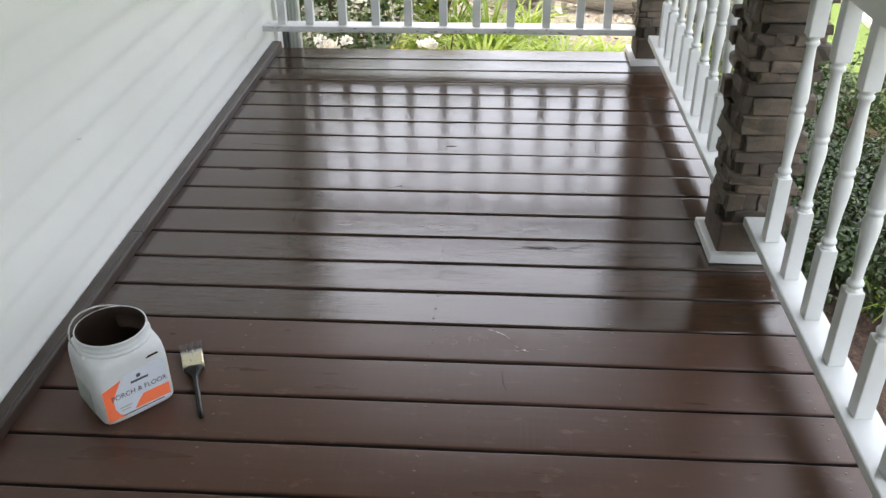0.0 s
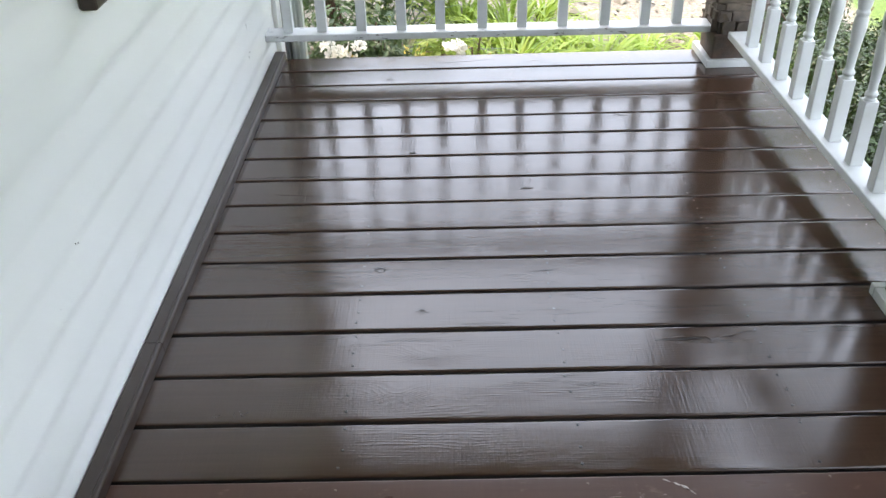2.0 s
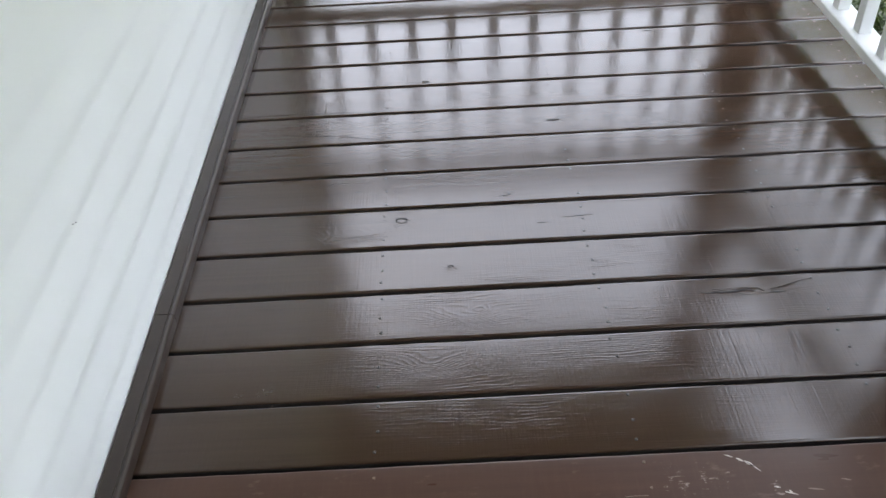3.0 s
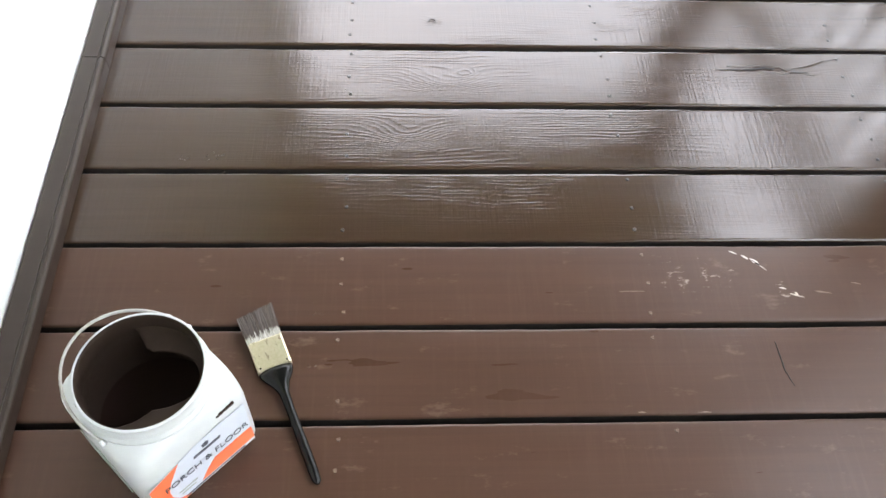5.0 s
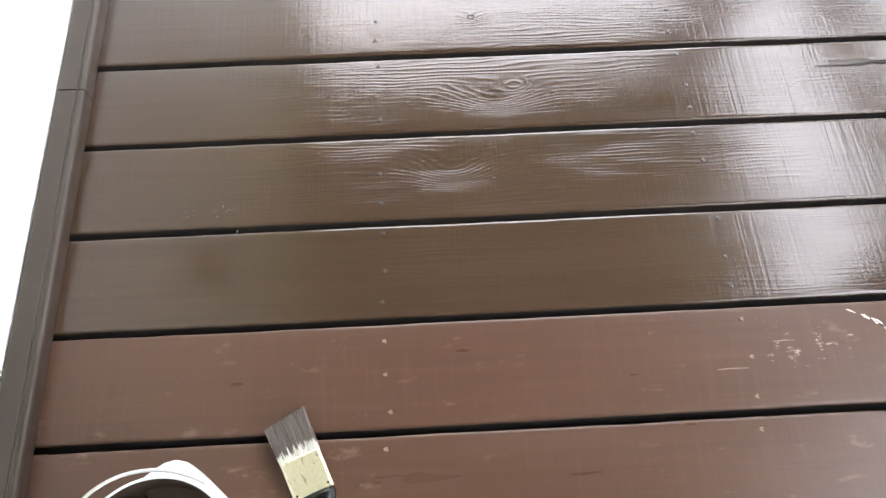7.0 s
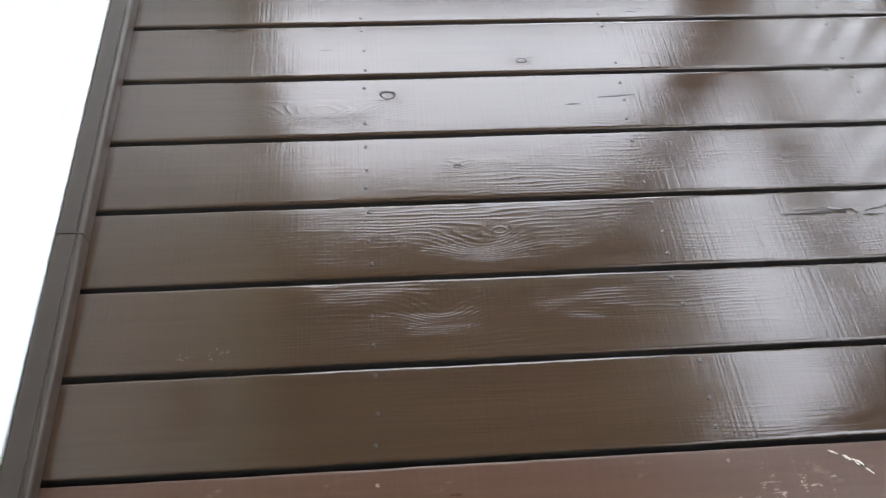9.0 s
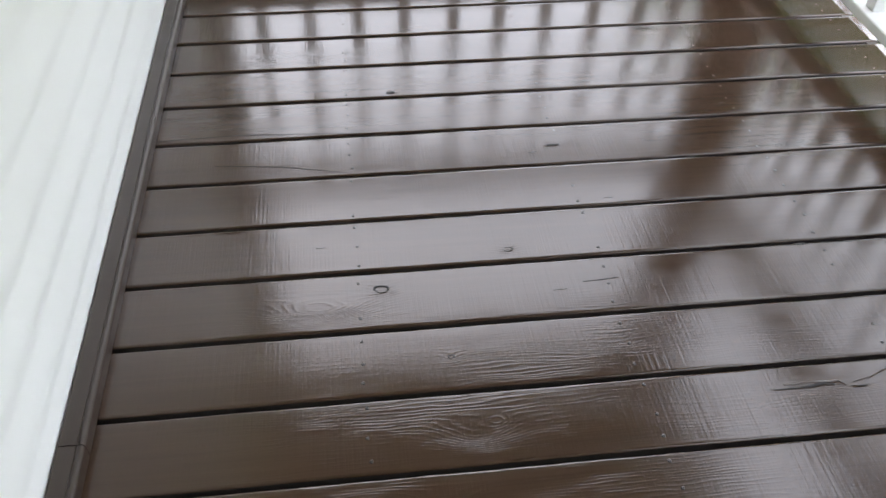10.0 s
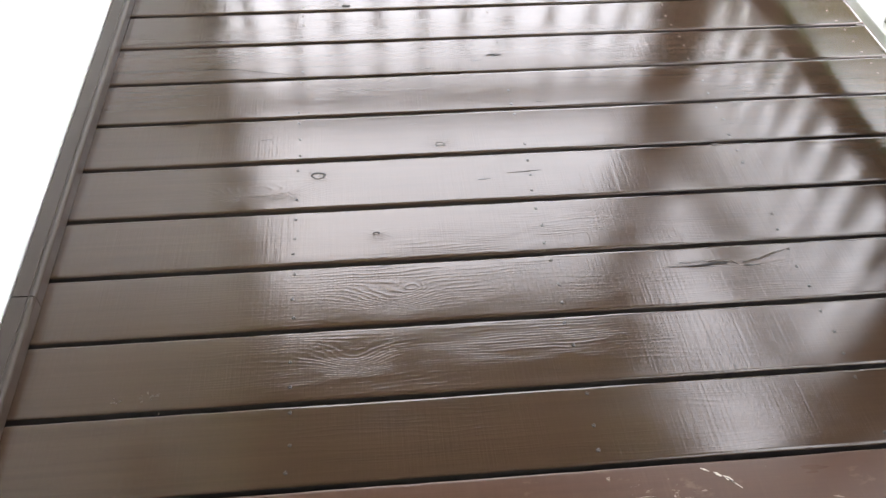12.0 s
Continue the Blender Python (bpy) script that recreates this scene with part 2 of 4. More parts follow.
def ferrule_mat():
    m = Mat("brass_tinted_ferrule", 0.30, 0.75, (0.66, 0.60, 0.42))
    v = m.coord((1, 1, 1), False)
    big = m.noise(m.coord((45, 160, 1), False), 1.0, 3, 0.6, 0.8)
    m.color(m.mix(m.span(big, 0.58, 0.64, 0, 0.6), m.mix(m.noise(v, 220.0, 3), (0.52, 0.46, 0.30), (0.70, 0.64, 0.48)), (0.16, 0.11, 0.08)))
    m.bump(big, 0.25, 0.001)
    return m.m


M_FERRULE = ferrule_mat()
M_HANDLE = spotted("black_lacquered_handle", (0.004, 0.004, 0.004), (0.007, 0.007, 0.006), 0.22, 10, 0.0)


M_HANDLE.node_tree.nodes["Principled BSDF"].inputs["Specular IOR Level"].default_value = 0.25


def bristle_mat():
    m = Mat("bristles_with_paint", 0.6, 0, (0.1, 0.07, 0.06))
    r = m.node("ShaderNodeNewGeometry").outputs["Random Per Island"]
    x = m.node("ShaderNodeSeparateXYZ")
    m.link(m.node("ShaderNodeTexCoord").outputs["Object"], x.inputs[0])
    clean = m.math("ADD", x.outputs[0], m.math("MULTIPLY", m.math("SUBTRACT", r, 0.5), 0.012))
    m.color(m.mix(m.span(clean, -0.034, -0.030), m.mix(r, (0.036, 0.023, 0.018), (0.075, 0.052, 0.043)), (0.44, 0.42, 0.37)))
    return m.m


M_BRISTLE = bristle_mat()


def leaf_mat(name, a, b, rough=0.45, through=0.35):
    """Leaves: each one its own tone, some light passing through."""
    m = Mat(name, rough, 0, a)
    r = m.node("ShaderNodeNewGeometry").outputs["Random Per Island"]
    n = m.noise(m.coord((1, 1, 1), True), 40.0, 3)
    col = m.mix(m.math("ADD", m.math("MULTIPLY", r, 0.75), m.math("MULTIPLY", n, 0.25)), a, b)
    m.color(col)
    tr = m.node("ShaderNodeBsdfTranslucent")
    m.link(col, tr.inputs[0])
    mx = m.node("ShaderNodeMixShader")
    mx.inputs[0].default_value = through
    m.link(m.b.outputs[0], mx.inputs[1])
    m.link(tr.outputs[0], mx.inputs[2])
    m.link(mx.outputs[0], m.t.nodes["Material Output"].inputs[0])
    return m.m


M_STRAP = leaf_mat("daylily_leaf", (0.13, 0.25, 0.020), (0.33, 0.44, 0.055))
M_BOX = leaf_mat("boxwood_leaf", (0.006, 0.018, 0.005), (0.046, 0.090, 0.013), 0.4, 0.2)
M_DARKLEAF = leaf_mat("dark_shrub_leaf", (0.02, 0.05, 0.015), (0.08, 0.14, 0.04), 0.4, 0.2)
M_GOLD = leaf_mat("golden_leaf", (0.50, 0.38, 0.04), (0.74, 0.52, 0.09))
M_LIME = leaf_mat("lime_leaf", (0.15, 0.25, 0.035), (0.33, 0.41, 0.09))
M_PETAL = leaf_mat("white_petal", (0.76, 0.76, 0.70), (0.86, 0.84, 0.79), 0.5, 0.4)
M_TREELEAF = leaf_mat("tree_leaf", (0.05, 0.11, 0.02), (0.13, 0.21, 0.05), 0.5, 0.3)
M_STEM = spotted("shrub_bark", (0.10, 0.055, 0.04), (0.16, 0.09, 0.065), 0.8, 60)


def log_mat():
    m = Mat("weathered_grey_wood", 0.85, 0, (0.4, 0.37, 0.33))
    v = m.coord((7, 90, 90), False)
    n = m.noise(v, 1.0, 5, 0.7, 0.5)
    m.color(m.ramp(n, (0.3, (0.20, 0.17, 0.14)), (0.5, (0.44, 0.40, 0.35)), (0.7, (0.58, 0.53, 0.47))))
    m.bump(n, 0.8, 0.01)
    return m.m


M_LOG = log_mat()


def ground_mat():
    """Reddish mulch by the porch, pale gravel and dry litter behind, lawn further off."""
    m = Mat("garden_ground", 0.95, 0, (0.2, 0.15, 0.1))
    v = m.coord((1, 1, 1), True)
    n1, n2, n3 = m.noise(v, 38.0, 5, 0.7), m.noise(v, 3.0, 4), m.noise(v, 140.0, 3)
    mulch = m.ramp(n1, (0.3, (0.030, 0.017, 0.012)), (0.55, (0.085, 0.046, 0.032)), (0.78, (0.20, 0.14, 0.10)))
    pale = m.ramp(n1, (0.3, (0.12, 0.095, 0.07)), (0.55, (0.30, 0.26, 0.21)), (0.8, (0.50, 0.46, 0.40)))
    lawn = m.ramp(n1, (0.3, (0.05, 0.10, 0.02)), (0.7, (0.16, 0.24, 0.05)))
    xyz = m.node("ShaderNodeSeparateXYZ")
    m.link(v, xyz.inputs[0])
    far = m.math("ADD", xyz.outputs[1], m.math("MULTIPLY", n2, 0.8))
    col = m.mix(m.span(far, 3.7, 4.1), mulch, pale)
    wide = m.math("ABSOLUTE", m.math("SUBTRACT", xyz.outputs[0], 0.9))
    deep = m.math("ABSOLUTE", m.math("SUBTRACT", xyz.outputs[1], 1.4))
    edge = m.math("ADD", m.math("MAXIMUM", m.math("ADD", wide, 3.0), deep), m.math("MULTIPLY", n2, 0.7))
    col = m.mix(m.span(edge, 5.4, 5.55), col, lawn)
    m.color(col)
    m.bump(m.math("ADD", n1, m.math("MULTIPLY", n3, 0.4)), 0.8, 0.02)
    return m.m


M_GROUND = ground_mat()
M_CONCRETE = spotted("pale_concrete", (0.34, 0.32, 0.29), (0.44, 0.42, 0.385), 0.85, 6, 0.3, 0.003, 0, True)
M_PEBBLE = leaf_mat("pale_pebble", (0.16, 0.14, 0.11), (0.52, 0.48, 0.42), 0.8, 0.0)


# ---- building helpers ----
def mesh_of(bm, name, mat, smooth=False):
    me = bpy.data.meshes.new(name)
    bm.normal_update()
    bm.to_mesh(me)
    bm.free()
    me.materials.append(mat)
    if smooth:
        for p in me.polygons:
            p.use_smooth = True
    return me


def part(name, bm, mat, parent=None, label="", smooth=False):
    ob = new(name, mesh_of(bm, name, mat, smooth))
    ob.parent = parent
    return tagged(ob, label)


def share(name, me, parent, m=None):
    ob = new(name, me)
    ob.parent = parent
    if m is not None:
        ob.matrix_basis = m
    return ob


def thing(name, label="", category="", group="", kind="", m=None):
    ob = new(name)
    ob.empty_display_size = 0.05
    if m is not None:
        ob.matrix_basis = m
    return tagged(ob, label, category, group, kind)


def box(bm, lo, hi, bevel=0.0, seg=2):
    r = bmesh.ops.create_cube(bm, size=1.0)
    lo, hi = Vector(lo), Vector(hi)
    for v in r["verts"]:
        v.co = Vector([lo[i] + (v.co[i] + 0.5) * (hi[i] - lo[i]) for i in range(3)])
    if bevel:
        edges = list({e for v in r["verts"] for e in v.link_edges})
        bmesh.ops.bevel(bm, geom=edges, offset=bevel, segments=seg, affect="EDGES", profile=0.5)
    return bm


def boxed(lo, hi, bevel=0.0, seg=2):
    return box(bmesh.new(), lo, hi, bevel, seg)


def lathe(bm, profile, seg=20, center=(0, 0)):
    """Rings of (radius, z), closed at both ends where the radius is 0."""
    rings = []
    for r, z in profile:
        if r <= 0:
            rings.append([bm.verts.new((center[0], center[1], z))])
        else:
            rings.append([bm.verts.new((center[0] + r * math.cos(2 * math.pi * i / seg), center[1] + r * math.sin(2 * math.pi * i / seg), z)) for i in range(seg)])
    for a, b in zip(rings, rings[1:]):
        for i in range(seg):
            j = (i + 1) % seg
            q = [a[i % len(a)], a[j % len(a)], b[j % len(b)], b[i % len(b)]]
            q = [v for k, v in enumerate(q) if v not in q[:k]]
            if len(q) > 2:
                bm.faces.new(q)
    return bm


def tube(bm, pts, radii, seg=8):
    """A round bar along points."""
    pts = [Vector(p) for p in pts]
    if isinstance(radii, (int, float)):
        radii = [radii] * len(pts)
    rings = []
    for i, p in enumerate(pts):
        d = (pts[min(i + 1, len(pts) - 1)] - pts[max(i - 1, 0)]).normalized()
        s = d.cross(Vector((0, 0, 1)))
        s = s.normalized() if s.length > 1e-3 else Vector((1, 0, 0))
        u = s.cross(d)
        rings.append([bm.verts.new(p + radii[i] * (math.cos(2 * math.pi * k / seg) * s + math.sin(2 * math.pi * k / seg) * u)) for k in range(seg)])
    for a, b in zip(rings, rings[1:]):
        for k in range(seg):
            bm.faces.new((a[k], a[(k + 1) % seg], b[(k + 1) % seg], b[k]))
    bm.faces.new(rings[0][::-1])
    bm.faces.new(rings[-1])
    return bm


# ---- the setting ----
PITCH = 0.146
DECK_X = 1.824
GROUND_Z = -0.45
BACK_Y = -3.36

g = bmesh.new()
bmesh.ops.create_grid(g, x_segments=2, y_segments=2, size=900)
ground = part("ground", g, M_GROUND)
ground.location.z = GROUND_Z
tagged(ground, "garden soil with reddish mulch, pale gravel and lawn", "ground", "", "structure")

path = part("pavement", boxed((3.5, -6.0, GROUND_Z - 0.1), (5.6, 14.0, GROUND_Z + 0.035), 0.01), M_CONCRETE)
tagged(path, "pale sunlit concrete path beyond the hedge", "pavement", "", "structure")

# wall of lapped siding
wall = thing("wall_left", "white lapped vinyl siding wall of the house", "wall", "", "structure")
part("wall_core", boxed((-4.2, BACK_Y - 0.15, GROUND_Z), (-0.064, 2.28, 2.6)), M_SIDING, wall)
LAP = 0.103


def profile(t):
    """Depth and height of one soft-edged course at t from 0 to 1."""
    rise = 0.5 - 0.5 * math.cos(math.pi * min(t / 0.34, 1.0))
    fall = 0.5 - 0.5 * math.cos(math.pi * max((t - 0.34) / 0.66, 0.0))
    return -0.0462 + 0.0027 * (rise - fall), LAP * t


def course(y0, y1, seed):
    """One length of siding; its soft step wanders a little along the wall."""
    bm = bmesh.new()
    steps = [0, 0.03, 0.06, 0.10, 0.14, 0.18, 0.22, 0.27, 0.34, 0.42, 0.52, 0.64, 0.76, 0.86, 0.94, 1.0]
    rows = []
    count = max(3, int((y1 - y0) / 0.035))
    for i in range(count + 1):
        y = y0 + (y1 - y0) * i / count
        wave = 0.0022 * noise.noise((y * 4.0, seed * 5.3, 0.5))
        puff = 0.0004 * noise.noise((y * 2.2, seed * 3.1, 7.5))
        row = []
        for t in steps:
            x, z = profile(t)
            hump = math.sin(math.pi * t)
            row.append(bm.verts.new((x + puff * hump, y, z + wave * hump + (0.0003 if t == 1.0 else 0))))
        rows.append(row)
    for a, b in zip(rows, rows[1:]):
        for i in range(len(a) - 1):
            bm.faces.new((a[i], b[i], b[i + 1], a[i + 1]))
    bm.normal_update()
    if sum(f.normal.x for f in bm.faces) < 0:
        bmesh.ops.reverse_faces(bm, faces=bm.faces[:])
    box(bm, (-0.062, y0, 0.0), (-0.0475, y1, LAP))
    me = mesh_of(bm, "siding_board", M_SIDING)
    for p in me.polygons:
        p.use_smooth = p.normal.x > 0.3 and p.center.x > -0.0474
    return me


WHOLE = [course(BACK_Y, 2.24, i) for i in range(5)]
for k in range(-4, 25):
    z = 0.071 + LAP * (k - 1)
    if k in (1, 2):
        cut = (1.765, 1.785)[k - 1]
        share("siding_board", course(BACK_Y, cut, k), wall, Matrix.Translation((0, 0, z)))
        share("siding_board", course(cut + 0.0025, 2.24, k), wall, Matrix.Translation((0.0012, 0, z)))
        part("seam", boxed((-0.0530, cut - 0.0005, z + 0.002), (-0.0490, cut + 0.003, z + LAP)), M_SEAM, wall)
    else:
        share("siding_board", WHOLE[k % 5], wall, Matrix.Translation((0, 0, z)))
part("corner_board", boxed((-0.10, 2.241, GROUND_Z), (-0.024, 2.32, 2.6), 0.003), M_SIDING, wall)
for y, z in ((0.218, 0.391), (0.229, 0.386), (0.10, 0.33), (-0.13, 0.115), (-0.15, 0.10)):
    d = bmesh.new()
    bmesh.ops.create_icosphere(d, subdivisions=1, radius=0.0013)
    part("paint_spatter", d, M_NAIL_WET, wall).location = (-0.0445, y, z)

# unseen wall, added to keep rear light off the rails and near boards
wall_back = part("wall_back", boxed((-0.24, BACK_Y - 0.15, GROUND_Z), (2.1, BACK_Y - 0.002, 2.6)), M_SIDING)
tagged(wall_back, "plain white wall added out of view to block light from behind", "wall", "", "structure")
ceiling = part("ceiling", boxed((-4.3, BACK_Y - 0.25, 2.601), (2.15, 2.72, 2.75)), M_CEIL)
tagged(ceiling, "dull brown stained porch ceiling", "ceiling", "", "structure")
beam = part("beam", boxed((1.62, BACK_Y, 2.32), (1.82, 2.19, 2.599), 0.004), M_WHITE)
tagged(beam, "white boxed beam over the stone posts", "beam", "", "structure")
beam2 = part("beam", boxed((-0.026, 1.99, 2.10), (1.618, 2.19, 2.599), 0.004), M_WHITE)
tagged(beam2, "white boxed beam across the porch end", "beam", "", "structure")

# baseboard in two lengths, with a small lip toward the boards
base = thing("baseboard", "brown painted trim board along the siding", "baseboard", "", "structure")
for y0, y1 in ((BACK_Y, 0.3735), (0.3755, 2.19)):
    bm = bmesh.new()
    pr = [(-0.0405, 0.001), (-0.0405, 0.0285), (-0.038, 0.030), (-0.0135, 0.0295), (-0.0122, 0.0280), (-0.0112, 0.0280), (-0.0100, 0.0294), (-0.0072, 0.0300), (-0.0040, 0.0292), (-0.0015, 0.0265), (-0.0002, 0.0225), (0.0, 0.016), (0.0, 0.001)]
    a = [bm.verts.new((x, y0, z)) for x, z in pr]
    b = [bm.verts.new((x, y1, z)) for x, z in pr]
    for i in range(len(pr)):
        j = (i + 1) % len(pr)
        bm.faces.new((a[i], b[i], b[j], a[j]))
    bm.faces.new(a)
    bm.faces.new(b[::-1])
    bmesh.ops.recalc_face_normals(bm, faces=bm.faces)
    part("trim_board", bm, M_TRIMBROWN, base)


# ---- small box on the siding ----
bx = thing("wall_box", "small dark brown box fixed to the siding", "wall box", m=Matrix.Translation((-0.043, 0.525, 0.735)))
bm = boxed((0.0, -0.040, 0.0), (0.034, 0.040, 0.15), 0.006, 2)
part("body", bm, M_TRIMBROWN, bx)
part("lid", boxed((0.0, -0.043, 0.1502), (0.038, 0.043, 0.162), 0.003), M_TRIMBROWN, bx)

# ---- railings ----
def baluster_mesh():
    bm = bmesh.new()
    h = 0.018
    box(bm, (-h, -h, 0.144), (h, h, 0.326), 0.0025)
    box(bm, (-h, -h, 0.682), (h, h, 0.822), 0.0025)
    low = [(0.0, 0.320), (0.0175, 0.322), (0.0165, 0.329), (0.0135, 0.332), (0.0128, 0.335), (0.0160, 0.338), (0.0168, 0.342), (0.0155, 0.346), (0.0118, 0.350), (0.0112, 0.358), (0.0122, 0.385), (0.0146, 0.420), (0.0174, 0.455), (0.0184, 0.474), (0.0176, 0.487), (0.0150, 0.494), (0.0146, 0.497), (0.0172, 0.500), (0.0178, 0.504)]
    up = [(r, 1.008 - z) for r, z in low[-2::-1]]
    lathe(bm, low + up, 18)
    me = mesh_of(bm, "baluster", M_WHITE)
    for p in me.polygons:
        p.use_smooth = 0.325 < p.center.z < 0.683
    return me


BALUSTER = baluster_mesh()


def railing(along_y, fixed, lo, hi, spots, label, chipped):
    r = thing("railing", label, "railing", "porch railings")
    mat = M_CHIPPED if chipped else M_WHITE

    def bar(name, half, z0, z1, bev):
        if along_y:
            part(name, boxed((fixed - half, lo, z0), (fixed + half, hi, z1), bev), mat, r)
        else:
            part(name, boxed((lo, fixed - half, z0), (hi, fixed + half, z1), bev), mat, r)
    bar("bottom_rail", 0.038 if along_y else 0.045, 0.118, 0.1442, 0.004)
    bar("top_rail_base", 0.030, 0.821, 0.855, 0.003)
    bar("top_rail", 0.046, 0.8552, 0.893, 0.008)
    for s in spots:
        share("baluster", BALUSTER, r, Matrix.Translation((fixed, s, 0) if along_y else (s, fixed, 0)))


railing(False, 2.09, -0.044, 1.635, (0.043, 0.17, 0.32, 0.471, 0.618, 0.776, 0.925, 1.078, 1.236, 1.386, 1.507), "white painted porch-end railing with chipped lower rail", True)
railing(True, 1.712, 0.52, 1.975, (1.82, 1.672, 1.522, 1.371, 1.222, 1.073, 0.927, 0.784, 0.64), "white turned-spindle railing between the stone posts", False)
railing(True, 1.745, BACK_Y, 0.345, [0.222, 0.045, -0.122, -0.286, -0.447] + [-0.608 - 0.161 * i for i in range(16)], "white turned-spindle railing running from the near stone post", False)


# ---- stone posts ----
def stone_mesh(w, d, h, seed):
    """A rough split stone: a bevelled block with uneven faces."""
    rnd = random.Random(seed)
    bm = boxed((-w / 2, -d / 2, 0.0), (w / 2, d / 2, h), min(0.0035, h * 0.12), 1)
    bmesh.ops.subdivide_edges(bm, edges=[e for e in bm.edges if e.calc_length() > 0.04], cuts=1)
    for v in bm.verts:
        v.co += Vector((rnd.uniform(-0.003, 0.003), rnd.uniform(-0.0045, 0.0045), rnd.uniform(-0.0022, 0.0022)))
    return mesh_of(bm, "stone", M_STONE)


STONES = {}
for wi in range(4):
    for hi_ in range(3):
        for s in range(2):
            STONES[wi, hi_, s] = stone_mesh(0.048 + 0.036 * wi, 0.045, 0.026 + 0.012 * hi_, wi * 10 + hi_ * 3 + s)


def stone_post(x0, y0, label, seed):
    """x0, y0: the corner of the base frame."""
    rnd = random.Random(seed)
    p = thing("stone_post", label, "post", "stone porch posts", m=Matrix.Translation((x0 + 0.11, y0 + 0.11, 0)))
    part("core", boxed((-0.072, -0.072, 0.002), (0.072, 0.072, 2.318)), M_MORTAR, p)
    part("base_stone", boxed((-0.088, -0.088, 0.003), (0.088, 0.088, 0.118), 0.006), M_STONEBASE, p, "smooth red-brown bottom stone")
    f = thing("base_frame")
    f.parent = p
    for lo, hi in (((-0.11, -0.11, 0.0005), (0.11, -0.0885, 0.030)), ((-0.11, 0.0885, 0.0005), (0.11, 0.11, 0.030)), ((-0.11, -0.088, 0.0005), (-0.0885, 0.088, 0.030)), ((0.0885, -0.088, 0.0005), (0.11, 0.088, 0.030))):
        part("frame_board", boxed(lo, hi, 0.003), M_WHITE, f, "white painted frame board")
    z, turn = 0.119, 0
    while z < 2.27:
        hh = rnd.randrange(3)
        h = 0.026 + 0.012 * hh
        for side in range(4):
            rot = Matrix.Rotation(radians(90 * side), 4, "Z")
            s0 = -0.086 if (turn + side) % 2 else -0.062
            span_ = 0.148
            u = s0
            while u < s0 + span_ - 0.02:
                left = s0 + span_ - u
                ok = [w for w in range(4) if 0.048 + 0.036 * w <= left + 0.012]
                wi = rnd.choice(ok) if ok else 0
                w = 0.048 + 0.036 * wi
                out = rnd.uniform(-0.005, 0.009)
                m = rot @ Matrix.Translation((u + w / 2, -0.0665 - out, z)) @ Matrix.Rotation(radians(rnd.uniform(-2.5, 2.5)), 4, "Z")
                share("stone", STONES[wi, hh, rnd.randrange(2)], p, m)
                u += w + 0.0008
        z += h + 0.0012
        turn += 1


# ---- downspout at the house corner ----
ds = thing("downspout", "pale grey-green metal downspout at the house corner", "downspout")
bm = bmesh.new()
box(bm, (-0.008, 2.365, GROUND_Z), (0.052, 2.412, 2.598), 0.006)
for i in range(3):
    box(bm, (-0.002 + 0.018 * i, 2.361, GROUND_Z + 0.01), (0.009 + 0.018 * i, 2.3655, 2.59), 0.002, 1)
part("pipe", bm, M_SPOUT, ds)
part("backing_strip", boxed((-0.0235, 2.32, GROUND_Z), (-0.0085, 2.40, 2.598), 0.002), M_SPOUTDARK, ds, "dark strip between pipe and corner board")


